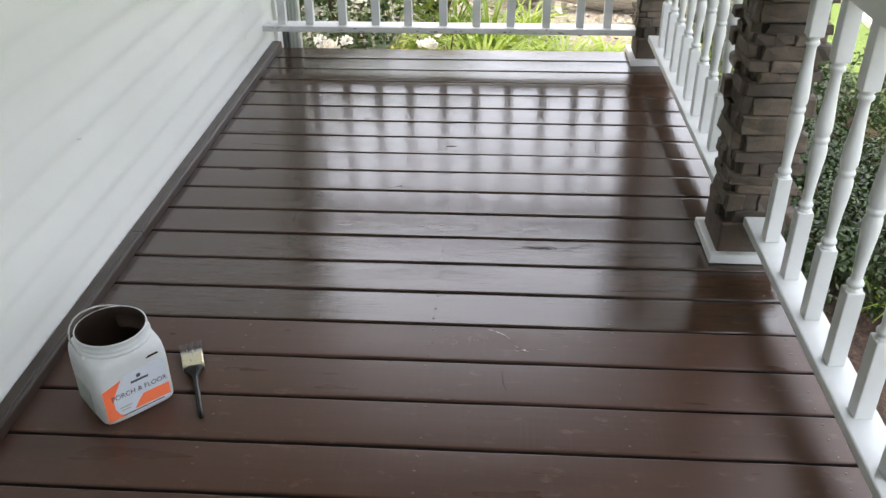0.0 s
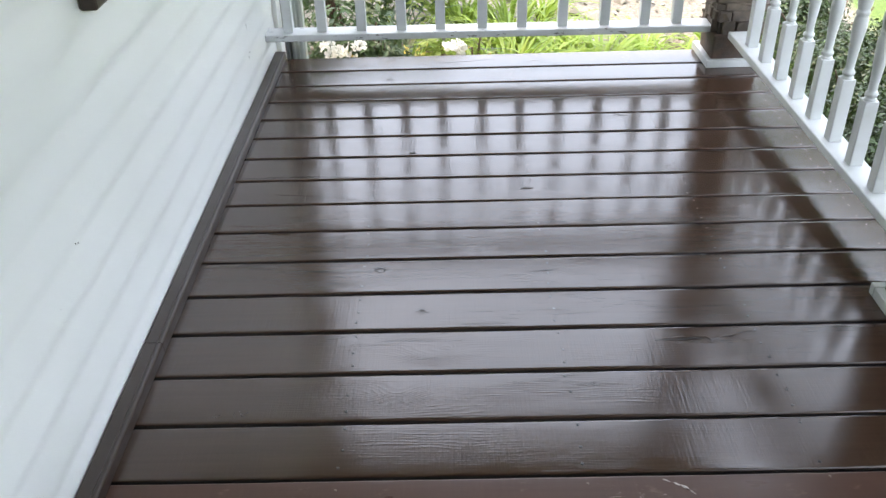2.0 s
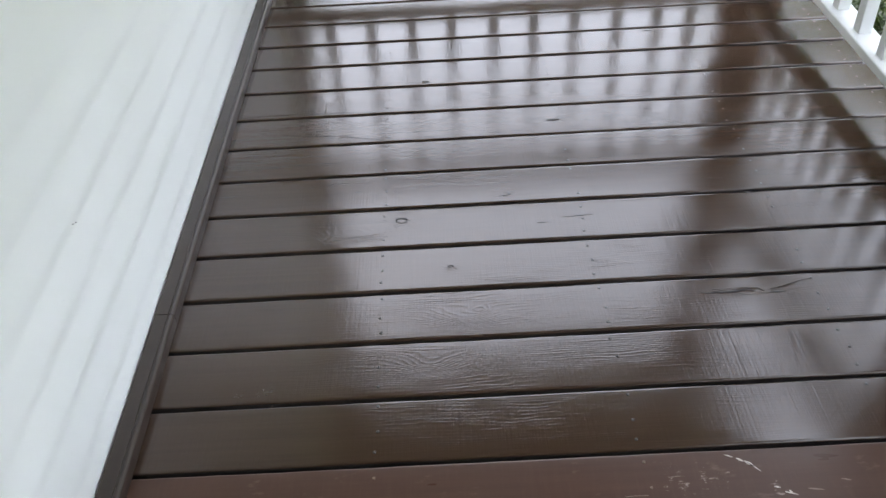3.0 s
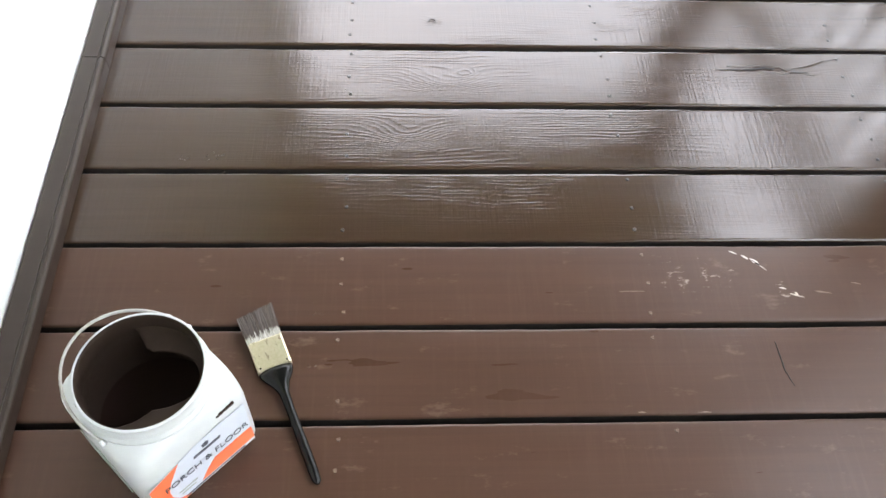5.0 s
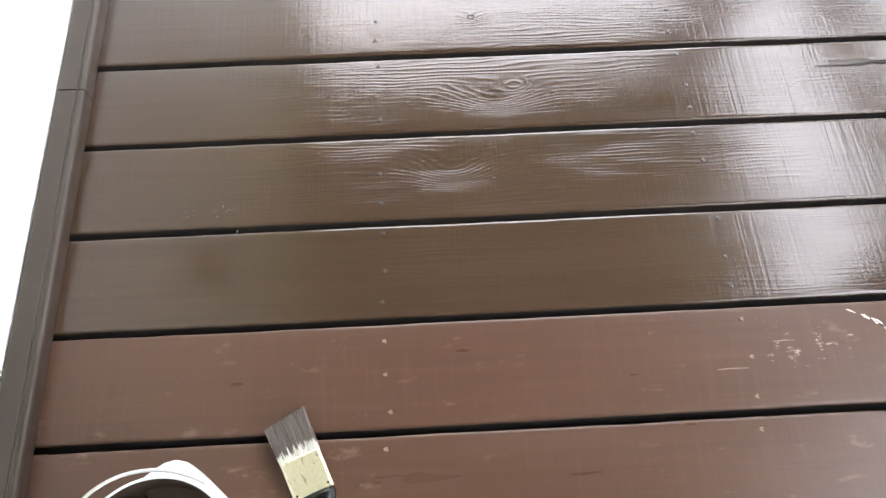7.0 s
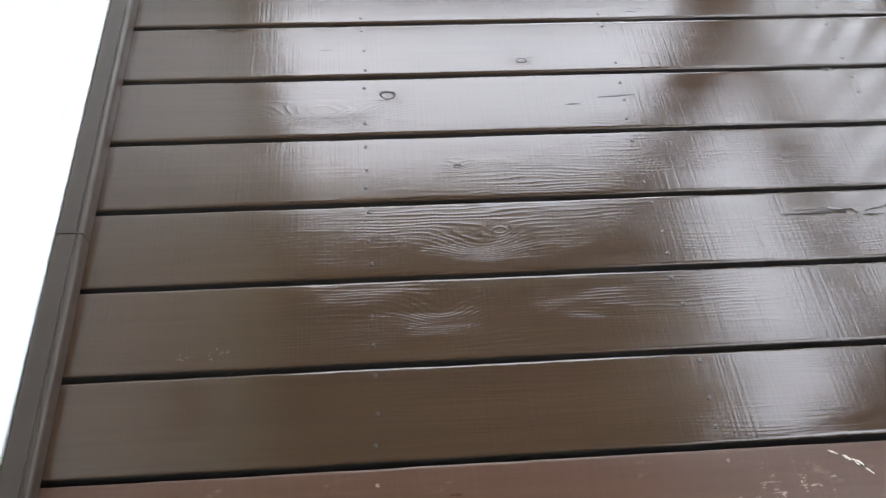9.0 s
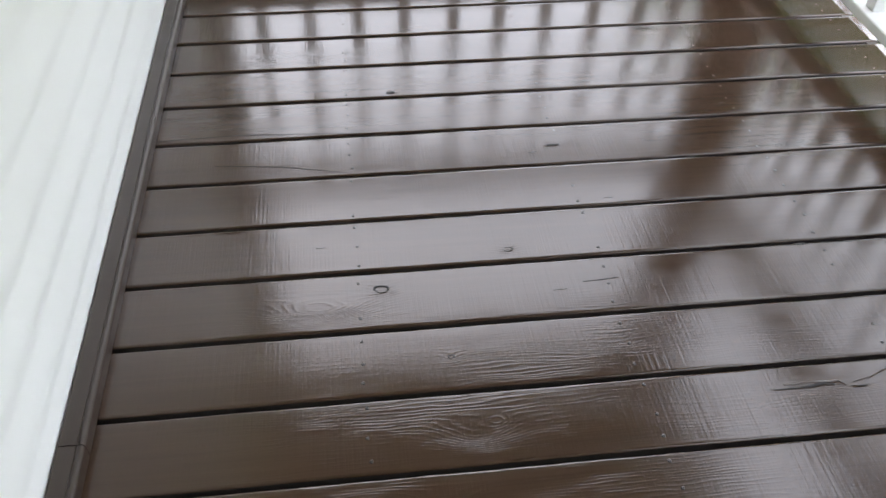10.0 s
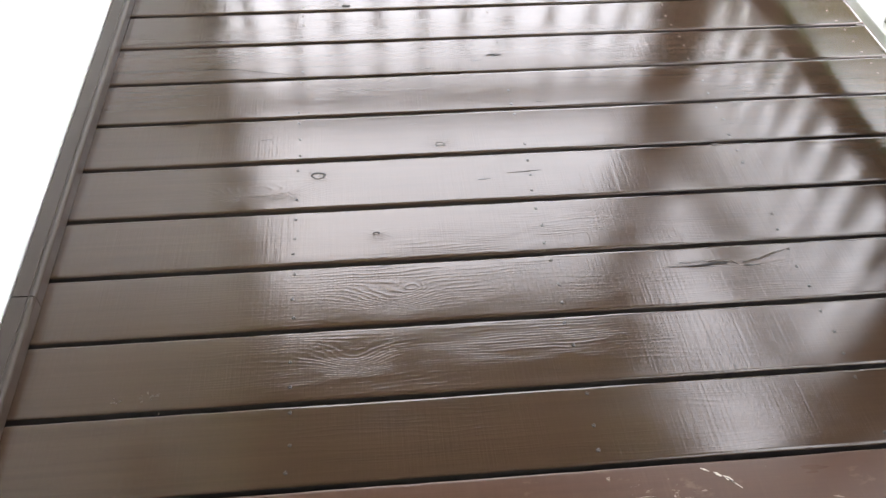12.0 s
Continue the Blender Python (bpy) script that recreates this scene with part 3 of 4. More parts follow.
# ---- paint jug ----
def jug():
    j = thing("paint_jug", "open square white plastic paint jug standing on the deck", "paint jug", m=pose(0.211, -0.308, 0.001, 0, 0, 45))
    j.scale = (1.04, 1.04, 1.075)
    seg = 64

    def ring(bm, z, half, power, dx=0.0):
        vs = []
        for i in range(seg):
            a = 2 * math.pi * i / seg
            c, s = math.cos(a), math.sin(a)
            r = half / (abs(c) ** power + abs(s) ** power) ** (1 / power)
            vs.append(bm.verts.new((r * c + dx, r * s, z)))
        return vs

    def skin(bm, rings, cap_lo=False, cap_hi=False):
        for a, b in zip(rings, rings[1:]):
            for i in range(seg):
                k = (i + 1) % seg
                bm.faces.new((a[i], a[k], b[k], b[i]))
        if cap_lo:
            bm.faces.new(rings[0][::-1])
        if cap_hi:
            bm.faces.new(rings[-1])
    bm = bmesh.new()
    skin(bm, [ring(bm, z, h, p) for z, h, p in ((0.0, 0.070, 7), (0.003, 0.077, 7), (0.010, 0.0795, 8), (0.100, 0.0800, 8), (0.122, 0.0795, 7), (0.134, 0.0785, 6), (0.141, 0.0768, 5), (0.147, 0.0745, 3.2), (0.151, 0.0725, 2.2), (0.153, 0.071, 2))], cap_lo=True)
    part("body", bm, M_JUG, j, smooth=True)
    bm = bmesh.new()
    lathe(bm, [(0.0706, 0.149), (0.0702, 0.1495), (0.0765, 0.152), (0.0768, 0.156), (0.0735, 0.158), (0.0728, 0.161), (0.0742, 0.163), (0.0740, 0.165), (0.0726, 0.167), (0.0726, 0.174), (0.0733, 0.176), (0.0728, 0.1785), (0.0704, 0.1790), (0.0698, 0.1784), (0.0694, 0.172)], 56)
    part("neck", bm, M_JUG, j, "white threaded neck with brown stains", smooth=True)
    bm = bmesh.new()
    lathe(bm, [(0.0700, 0.1788), (0.0690, 0.1778), (0.0678, 0.174), (0.0672, 0.150), (0.0700, 0.140), (0.0705, 0.062), (0.0, 0.060)], 56)
    part("inner_wall", bm, M_JUGPAINT, j, "inner wall coated with brown paint", smooth=True)
    bm = bmesh.new()
    lathe(bm, [(0.0702, 0.0755), (0.066, 0.0745), (0.0, 0.0742)], 56)
    part("paint", bm, M_PAINT, j, "dark brown liquid paint", smooth=True)
    # pouring lip inside the mouth
    bm = bmesh.new()
    shape = ((62, 0.97), (53, 0.64), (40, 0.56), (20, 0.62), (0, 0.72), (-20, 0.85), (-40, 0.90), (-60, 0.87), (-80, 0.70), (-100, 0.58), (-115, 0.53), (-130, 0.62), (-150, 0.80), (-165, 0.97))
    ledge = []
    for (a0, r0), (a1, r1) in zip(shape, shape[1:]):
        for f in (0, 0.25, 0.5, 0.75):
            ledge.append((radians(a0 + (a1 - a0) * f), 0.0672 * (r0 + (r1 - r0) * f)))
    rows = []
    for a, r in ledge:
        drop = 0.004 * (0.0672 - r) / 0.034
        rows.append([bm.verts.new((q * math.cos(a), q * math.sin(a), zz)) for q, zz in ((0.0674, 0.1575), (0.6 * 0.0672 + 0.4 * r, 0.1545 - drop * 0.4), (r + 0.002, 0.1535 - drop), (r, 0.1515 - drop), (r + 0.001, 0.1495 - drop))])
    for a, b in zip(rows, rows[1:]):
        for i in range(4):
            bm.faces.new((a[i], a[i + 1], b[i + 1], b[i]))
    bmesh.ops.recalc_face_normals(bm, faces=bm.faces)
    part("pouring_lip", bm, M_JUGPAINT, j, "paint-covered pouring lip inside the mouth", smooth=True)
    # drips and chips of paint on the outside
    bm = bmesh.new()
    for x, z, w, h in ((0.046, 0.128, 0.022, 0.004), (0.036, 0.1265, 0.010, 0.003)):
        box(bm, (x - w / 2, -0.0805, z - h / 2), (x + w / 2, -0.0770, z + h / 2), 0.0009, 1)
    part("paint_drip", bm, M_PAINT, j, "dark drip of paint")
    rnd = random.Random(5)
    bm = bmesh.new()
    for i in range(44):
        a = rnd.uniform(0, 2 * math.pi)
        m = Matrix.Rotation(a, 4, "Z") @ Matrix.Translation((rnd.choice((0.0722, 0.0700, 0.0695)), 0, 0.1778 - rnd.uniform(0, 0.002))) @ Matrix.Diagonal((0.8, rnd.uniform(0.8, 3.2), 0.5, 1))
        bmesh.ops.create_icosphere(bm, subdivisions=1, radius=0.0016, matrix=m)
    tagged(part("paint_crust", bm, M_JUGPAINT, j, "brown crust on the rim"), kind="stuff")
    # label
    fy = -0.0812
    
    def poly(name, pts, mat, lift, txt):
        b = bmesh.new()
        fr = [b.verts.new((x, fy - lift, z)) for x, z in pts]
        bk = [b.verts.new((x, fy - lift + 0.0006, z)) for x, z in pts]
        b.faces.new(fr)
        b.faces.new(bk[::-1])
        for i in range(len(pts)):
            k = (i + 1) % len(pts)
            b.faces.new((fr[i], bk[i], bk[k], fr[k]))
        bmesh.ops.recalc_face_normals(b, faces=b.faces)
        return part(name, b, mat, lab or j, txt)
    lab = None
    lab = poly("label", [(-0.072, 0.014), (0.066, 0.014), (0.066, 0.112), (0.030, 0.114), (-0.008, 0.109), (-0.042, 0.100), (-0.072, 0.092)], M_LABEL, 0.0, "pale blue-grey paper label")
    poly("orange_band", [(-0.0718, 0.0145), (-0.032, 0.0145), (-0.046, 0.024), (-0.053, 0.040), (-0.053, 0.058), (-0.046, 0.076), (-0.030, 0.1025), (-0.042, 0.0985), (-0.0718, 0.0905)], M_ORANGE, 0.0005, "orange curved band")
    poly("orange_band", [(-0.014, 0.0215), (0.0658, 0.0215), (0.0658, 0.050), (0.010, 0.050), (-0.002, 0.038)], M_ORANGE, 0.0005, "orange block")
    poly("bar", [(-0.040, 0.0160), (0.050, 0.0160), (0.050, 0.0185), (-0.040, 0.0185)], M_INK, 0.0005, "dark line of small print")
    poly("mark", [(0.003, 0.093), (0.010, 0.093), (0.012, 0.099), (0.008, 0.102), (0.002, 0.099)], M_INK, 0.0005, "small dark emblem")
    poly("bar", [(-0.012, 0.084), (0.026, 0.084), (0.027, 0.089), (-0.011, 0.089)], M_INK, 0.0005, "dark wordmark bar")
    for k, (a, b_) in enumerate(((-0.044, -0.018), (-0.042, -0.022))):
        poly("bar", [(a, 0.036 - 0.007 * k), (b_, 0.036 - 0.007 * k), (b_, 0.0385 - 0.007 * k), (a, 0.0385 - 0.007 * k)], M_GREENLABEL, 0.0005, "grey line of small print")
    cu = bpy.data.curves.new("lettering", "FONT")
    cu.body = "PORCH & FLOOR"
    cu.size, cu.extrude, cu.align_x = 0.0155, 0.0002, "CENTER"
    tmp = bpy.data.objects.new("lettering", cu)
    me = bpy.data.meshes.new_from_object(tmp)
    bpy.data.objects.remove(tmp)
    me.materials.append(M_INK)
    t = new("lettering", me)
    t.parent = lab
    t.matrix_basis = Matrix.Translation((0.003, fy - 0.0008, 0.0605)) @ Matrix.Rotation(radians(90), 4, "X")
    tagged(t, "dark printed words on the label")
    part("side_label", boxed((-0.0815, -0.030, 0.012), (-0.0802, 0.050, 0.070), 0.0005, 1), M_GREENLABEL, j, "grey-green side label")
    # bail handle, swung down over one side
    pts = []
    for i in range(29):
        a = radians(-92 + 184 * i / 28)
        u, v = math.cos(a), math.sin(a)
        pts.append(Matrix.Rotation(radians(108), 3, "Z") @ Vector((0.086 * u, 0.079 * v, 0.150 + 0.032 * max(u, 0) ** 0.7)))
    bm = tube(bmesh.new(), pts, 0.0018, 8)
    part("bail_handle", bm, M_BAIL, j, "thin stained off-white bail handle", smooth=True)
    for e in (pts[0], pts[-1]):
        bm = bmesh.new()
        bmesh.ops.create_uvsphere(bm, u_segments=12, v_segments=8, radius=0.0042, matrix=Matrix.Translation(e))
        part("ear", bm, M_JUG, j, smooth=True)


jug()


# ---- paint brush ----
def brush():
    b = thing("paint_brush", "angled sash paint brush with paint-soaked bristles, lying on the deck", "paint brush", m=pose(0.328, -0.196, 0.012, 0, 1.5, -67.6))
    bm = boxed((-0.024, -0.0245, -0.0085), (0.024, 0.0245, 0.0085), 0.003)
    part("ferrule", bm, M_FERRULE, b, "brass-tinted metal ferrule smeared with paint")
    for y in (-0.019, 0.019):
        part("rivet", lathe(bmesh.new(), [(0, 0.0095), (0.0012, 0.0094), (0.0016, 0.0083), (0, 0.0083)], 8, (0.0195, y)), M_HANDLE, b)
    rnd = random.Random(8)
    bm = bmesh.new()
    for i in range(900):
        y = rnd.uniform(-0.0235, 0.0235)
        z = rnd.uniform(-0.0075, 0.0078)
        ln = 0.052 + 0.004 * (y / 0.0235) + rnd.uniform(-0.003, 0.002)
        ey, ez = y * 1.14 + rnd.uniform(-0.0015, 0.0015) + 0.002 * math.sin(y * 420), -0.003 + z * 0.55
        wdt = rnd.uniform(0.0006, 0.0014)
        p0, p1, p2 = Vector((-0.022, y, z)), Vector((-0.022 - ln * 0.5, y * 1.06, z * 0.95)), Vector((-0.022 - ln, ey, ez))
        s = Vector((0, wdt, rnd.uniform(-0.0006, 0.0006)))
        q = [bm.verts.new(p) for p in (p0 - s, p0 + s, p1 + s, p1 - s, p2 + s * 0.6, p2 - s * 0.6)]
        bm.faces.new((q[0], q[1], q[2], q[3]))
        bm.faces.new((q[3], q[2], q[4], q[5]))
    box(bm, (-0.058, -0.0225, -0.006), (-0.023, 0.0225, 0.0050), 0.003, 1)
    part("bristles", bm, M_BRISTLE, b, "brown paint-soaked bristles, pale near the ferrule")
    bm = bmesh.new()
    rings = []
    for x, w, h in ((0.0235, 0.0235, 0.0082), (0.030, 0.0238, 0.0082), (0.038, 0.020, 0.008), (0.048, 0.0125, 0.0078), (0.062, 0.0072, 0.0072), (0.090, 0.0062, 0.007), (0.120, 0.0064, 0.0068), (0.150, 0.0070, 0.0066), (0.180, 0.0068, 0.006), (0.194, 0.0055, 0.005), (0.198, 0.002, 0.002)):
        rings.append([bm.verts.new((x, w * math.cos(2 * math.pi * i / 16), h * math.sin(2 * math.pi * i / 16) - 0.00002 * (x - 0.0235) * 1000)) for i in range(16)])
    for a, c in zip(rings, rings[1:]):
        for i in range(16):
            bm.faces.new((a[i], a[(i + 1) % 16], c[(i + 1) % 16], c[i]))
    bm.faces.new(rings[0][::-1])
    bm.faces.new(rings[-1])
    bmesh.ops.recalc_face_normals(bm, faces=bm.faces)
    part("handle", bm, M_HANDLE, b, "slim black lacquered handle", smooth=True)


brush()


# ---- plants ----
def blade(bm, root, head, length, width, droop, lean, seg=7):
    """One arching strap leaf with a folded middle."""
    d = Vector((math.cos(head), math.sin(head), 0))
    s = Vector((-d.y, d.x, 0))
    left, mid, right = [], [], []
    for i in range(seg + 1):
        f = i / seg
        w = width * (1 - f) ** 0.6 * min(1, 0.6 + f * 2)
        p = root + d * (length * (lean * f + droop * 0.5 * f * f)) + Vector((0, 0, length * (f * (1 - 0.35 * lean) - droop * 0.55 * f ** 2.6)))
        left.append(bm.verts.new(p - s * w))
        mid.append(bm.verts.new(p - Vector((0, 0, w * 0.5))))
        right.append(bm.verts.new(p + s * w))
    for i in range(seg):
        bm.faces.new((left[i], mid[i], mid[i + 1], left[i + 1]))
        bm.faces.new((mid[i], right[i], right[i + 1], mid[i + 1]))


def strap_clump(x, y, size, count, seed, name="daylily", label="bright green daylily clump with arching strap leaves", mat=None, width=0.011):
    rnd = random.Random(seed)
    p = thing(name, label, "plant", "garden plants", m=Matrix.Translation((x, y, GROUND_Z)))
    bm = bmesh.new()
    for i in range(count):
        a = rnd.uniform(0, 2 * math.pi)
        r = rnd.uniform(0, size * 0.16)
        blade(bm, Vector((r * math.cos(a), r * math.sin(a), 0)), a + rnd.uniform(-0.6, 0.6), size * rnd.uniform(0.6, 1.15), width * rnd.uniform(0.7, 1.2), rnd.uniform(0.5, 1.25), rnd.uniform(0.15, 0.6))
    part("leaves", bm, mat or M_STRAP, p, smooth=True)
    return p


def leaf(bm, at, normal, length, width, rnd, bend=0.2):
    n = normal.normalized()
    t = n.cross(Vector((rnd.uniform(-1, 1), rnd.uniform(-1, 1), rnd.uniform(-1, 1)))).normalized()
    s = n.cross(t)
    a = bm.verts.new(at)
    b = bm.verts.new(at + t * length * 0.5 + s * width * 0.5 + n * bend * length * 0.2)
    c = bm.verts.new(at + t * length - n * bend * length * 0.3)
    d = bm.verts.new(at + t * length * 0.5 - s * width * 0.5 + n * bend * length * 0.2)
    bm.faces.new((a, b, c))
    bm.faces.new((a, c, d))


def bushy(x, y, rx, ry, top, count, seed, name, label, mat, size, ratio=0.55, blooms=(), flat=0.0, bottom=0.02):
    """A shrub: stems from the soil and a crown of single leaves, uneven and open at the rim."""
    rnd = random.Random(seed)
    p = thing(name, label, "shrub", "garden plants", m=Matrix.Translation((x, y, GROUND_Z)))
    h = top - GROUND_Z
    bm = bmesh.new()
    for i in range(7):
        a = rnd.uniform(0, 2 * math.pi)
        e = Vector((rx * 0.7 * math.cos(a), ry * 0.7 * math.sin(a), h * rnd.uniform(0.6, 0.9)))
        mid = e * 0.5 + Vector((rnd.uniform(-0.03, 0.03), rnd.uniform(-0.03, 0.03), 0))
        tube(bm, [(0.02 * math.cos(a), 0.02 * math.sin(a), 0), mid, e], [0.012, 0.008, 0.003], 6)
    part("stems", bm, M_STEM, p)
    bm = bmesh.new()
    lumps = [(Vector((rnd.gauss(0, 0.42) * rx, rnd.gauss(0, 0.42) * ry, h * rnd.uniform(0.25, 0.78))), rnd.uniform(0.25, 0.5)) for _ in range(16)]
    for i in range(count):
        c, k = rnd.choice(lumps)
        d = Vector((rnd.gauss(0, 1), rnd.gauss(0, 1), rnd.gauss(0, 1))).normalized()
        f = rnd.uniform(0.55, 1.08) ** 0.5
        at = c + Vector((d.x * rx * k * f * 1.5, d.y * ry * k * f * 1.5, d.z * h * k * f * 0.75))
        at.z = min(max(at.z, bottom), h * (1.02 - flat * 0.02) + rnd.uniform(-0.03, 0.02))
        nrm = d + Vector((rnd.uniform(-0.6, 0.6), rnd.uniform(-0.6, 0.6), rnd.uniform(0.0, 0.9)))
        leaf(bm, at, nrm, size * rnd.uniform(0.6, 1.2), size * ratio * rnd.uniform(0.7, 1.2), rnd)
    part("leaves", bm, mat, p)
    for bx_, by_, bz_ in blooms:
        at = Vector((bx_ - x, by_ - y, bz_ - GROUND_Z))
        bm = bmesh.new()
        for _ in range(3):
            c = at + Vector((rnd.uniform(-0.03, 0.03), rnd.uniform(-0.02, 0.02), rnd.uniform(-0.022, 0.022)))
            tip = Vector((rnd.uniform(-0.7, 0.7), rnd.uniform(-1.0, 0.2), rnd.uniform(0.2, 1.0))).normalized()
            u = tip.cross(Vector((0.3, 0.2, 1))).normalized()
            w = tip.cross(u)
            r = rnd.uniform(0.022, 0.032)
            for k in range(5):
                b_ = 2 * math.pi * k / 5 + rnd.uniform(-0.15, 0.15)
                t = u * math.cos(b_) + w * math.sin(b_)
                e = tip.cross(t)
                curl = rnd.uniform(-0.2, 0.3) * r
                vs = [bm.verts.new(c + v) for v in (t * 0.003 - tip * 0.006, t * r * 0.55 + e * r * 0.40 + tip * r * 0.25, t * r * 0.95 + e * r * 0.34 + tip * (r * 0.3 + curl), t * r * 1.05 + tip * (r * 0.2 + curl), t * r * 0.95 - e * r * 0.34 + tip * (r * 0.3 + curl), t * r * 0.55 - e * r * 0.40 + tip * r * 0.25)]
                bm.faces.new(vs)
        part("flower", bm, M_PETAL, p, "white open flower")
    return p


# by the porch end
strap_clump(0.93, 2.80, 0.60, 110, 11)
strap_clump(1.12, 2.72, 0.47, 120, 12)
strap_clump(1.38, 2.92, 0.44, 110, 13)
strap_clump(1.74, 2.75, 0.44, 110, 14)
strap_clump(0.98, 3.35, 0.62, 90, 15)
strap_clump(2.05, 3.15, 0.42, 80, 16)
strap_clump(0.72, 3.65, 0.60, 80, 17)
strap_clump(1.22, 3.95, 0.36, 40, 19)
strap_clump(2.05, 4.6, 0.40, 45, 20)
strap_clump(0.06, 2.56, 0.62, 46, 18, "lily", "narrow-leaved green plant by the house corner", M_DARKLEAF, 0.008)
strap_clump(0.465, 2.46, 0.50, 190, 21, "hosta", "golden yellow leafy plant behind the deck", M_GOLD, 0.026)
bushy(0.24, 2.66, 0.20, 0.15, 0.07, 1700, 31, "flowering_shrub", "dark green shrub with white flowers at the deck end", M_DARKLEAF, 0.05, 0.4, ((0.13, 2.44, -0.045), (0.19, 2.43, -0.065), (0.245, 2.44, -0.045), (0.16, 2.42, -0.085), (0.22, 2.42, -0.08), (0.30, 2.72, 0.10), (0.36, 2.78, 0.12), (0.24, 2.74, 0.09)))
bushy(0.70, 2.60, 0.13, 0.12, 0.02, 800, 32, "flowering_shrub", "low green shrub with large white flowers", M_LIME, 0.05, 0.4, ((0.67, 2.43, -0.05), (0.715, 2.43, -0.07), (0.70, 2.44, -0.035), (0.80, 2.75, 0.13), (0.86, 2.78, 0.11)))
bushy(0.10, 3.40, 0.45, 0.40, 0.85, 2600, 33, "garden_shrub", "tall dark shrub with reddish stems by the corner", M_DARKLEAF, 0.06, 0.4)
bushy(0.62, 3.9, 0.42, 0.35, 0.65, 2400, 34, "garden_shrub", "yellow-green leafy shrub in the sun", M_LIME, 0.06, 0.4)
bushy(-0.90, 4.6, 0.55, 0.55, 3.9, 9000, 35, "garden_shrub", "tall dark green evergreen shrub behind the house corner", M_DARKLEAF, 0.09, 0.45)

strap_clump(0.36, 2.90, 0.66, 70, 71, "lily", "narrow-leaved green plant behind the deck", M_DARKLEAF, 0.009)
strap_clump(1.22, 3.25, 0.40, 80, 72)
strap_clump(1.66, 3.20, 0.36, 60, 73)
strap_clump(1.92, 2.62, 0.42, 80, 74)
bushy(1.05, 4.9, 0.35, 0.3, 0.1, 1500, 75, "garden_shrub", "low green shrub on the gravel", M_LIME, 0.05, 0.4)
bushy(2.6, 5.6, 0.5, 0.4, 0.3, 2000, 76, "garden_shrub", "rounded green shrub on the gravel", M_DARKLEAF, 0.05, 0.4)
bushy(-0.25, 3.1, 0.25, 0.3, 0.5, 1600, 77, "garden_shrub", "dark green shrub beside the downspout", M_DARKLEAF, 0.05, 0.4)

# clipped hedge along the side of the porch
for i, (hx, hy, hr) in enumerate(((2.30, 0.98, 0.30), (2.33, 1.42, 0.33), (2.37, 1.9, 0.35), (2.41, 2.4, 0.36), (2.45, 2.9, 0.37), (2.49, 3.4, 0.37))):
    bushy(hx, hy, hr, hr, -0.07, 9500, 50 + i, "boxwood_bush", "dense clipped boxwood bush in the hedge beside the porch", M_BOX, 0.023, 0.6, (), 1.0)
for i, (hx, hy, hr) in enumerate(((2.92, 1.25, 0.36), (3.02, 1.85, 0.38), (3.10, 2.5, 0.38), (2.98, 0.65, 0.28))):
    bushy(hx, hy, hr, hr, 0.0, 4200, 90 + i, "garden_shrub", "dark dense shrub beyond the hedge", M_DARKLEAF, 0.035, 0.5)
strap_clump(2.42, 0.72, 0.26, 60, 61, "grass_tuft", "small bright green grass-like tuft in the mulch", M_STRAP, 0.006)
strap_clump(2.75, 0.45, 0.24, 40, 62, "grass_tuft", "small bright green grass-like tuft in the mulch", M_STRAP, 0.006)

# weathered log lying on the gravel
rnd = random.Random(3)
bm = bmesh.new()
pts = [Vector((-0.55 + 1.1 * i / 12, 0.03 * math.sin(i * 1.1), 0.11 + 0.015 * math.sin(i * 0.8))) for i in range(13)]
tube(bm, pts, [0.085 + 0.03 * math.sin(i * 0.9 + 1) + rnd.uniform(-0.008, 0.008) for i in range(13)], 18)
for v in bm.verts:
    v.co += 0.018 * noise.noise_vector(v.co * 9)
log = part("log", bm, M_LOG, None, smooth=True)
log.matrix_basis = pose(1.66, 4.50, GROUND_Z + 0.01, 0, 0, -8)
tagged(log, "weathered grey driftwood log lying on pale gravel", "log")
st = part("garden_stake", boxed((1.36, 4.28, GROUND_Z - 0.05), (1.41, 4.32, 0.15), 0.004), M_LOG)
tagged(st, "weathered wooden stake standing in the gravel", "stake")

# pebbles
rnd = random.Random(9)
bm = bmesh.new()
for i in range(2200):
    x, y = rnd.uniform(-0.8, 3.0), rnd.uniform(3.4, 6.4)
    r = rnd.uniform(0.008, 0.03) if i % 12 else rnd.uniform(0.03, 0.075)
    m = pose(x, y, GROUND_Z + r * 0.3, rnd.uniform(0, 40), rnd.uniform(0, 40), rnd.uniform(0, 360)) @ Matrix.Diagonal((1, rnd.uniform(0.6, 1), rnd.uniform(0.4, 0.7), 1))
    vs = [bm.verts.new(m @ (Vector(c) * r)) for c in ((1, 0, 0), (-1, 0, 0), (0, 1, 0), (0, -1, 0), (0, 0, 1), (0, 0, -1))]
    for a in (0, 1):
        for b in (2, 3):
            for c in (4, 5):
                bm.faces.new((vs[a], vs[b], vs[c]))
bmesh.ops.recalc_face_normals(bm, faces=bm.faces)
peb = part("gravel", bm, M_PEBBLE)
tagged(peb, "pale loose gravel and dry litter on the soil", "gravel", "", "stuff")


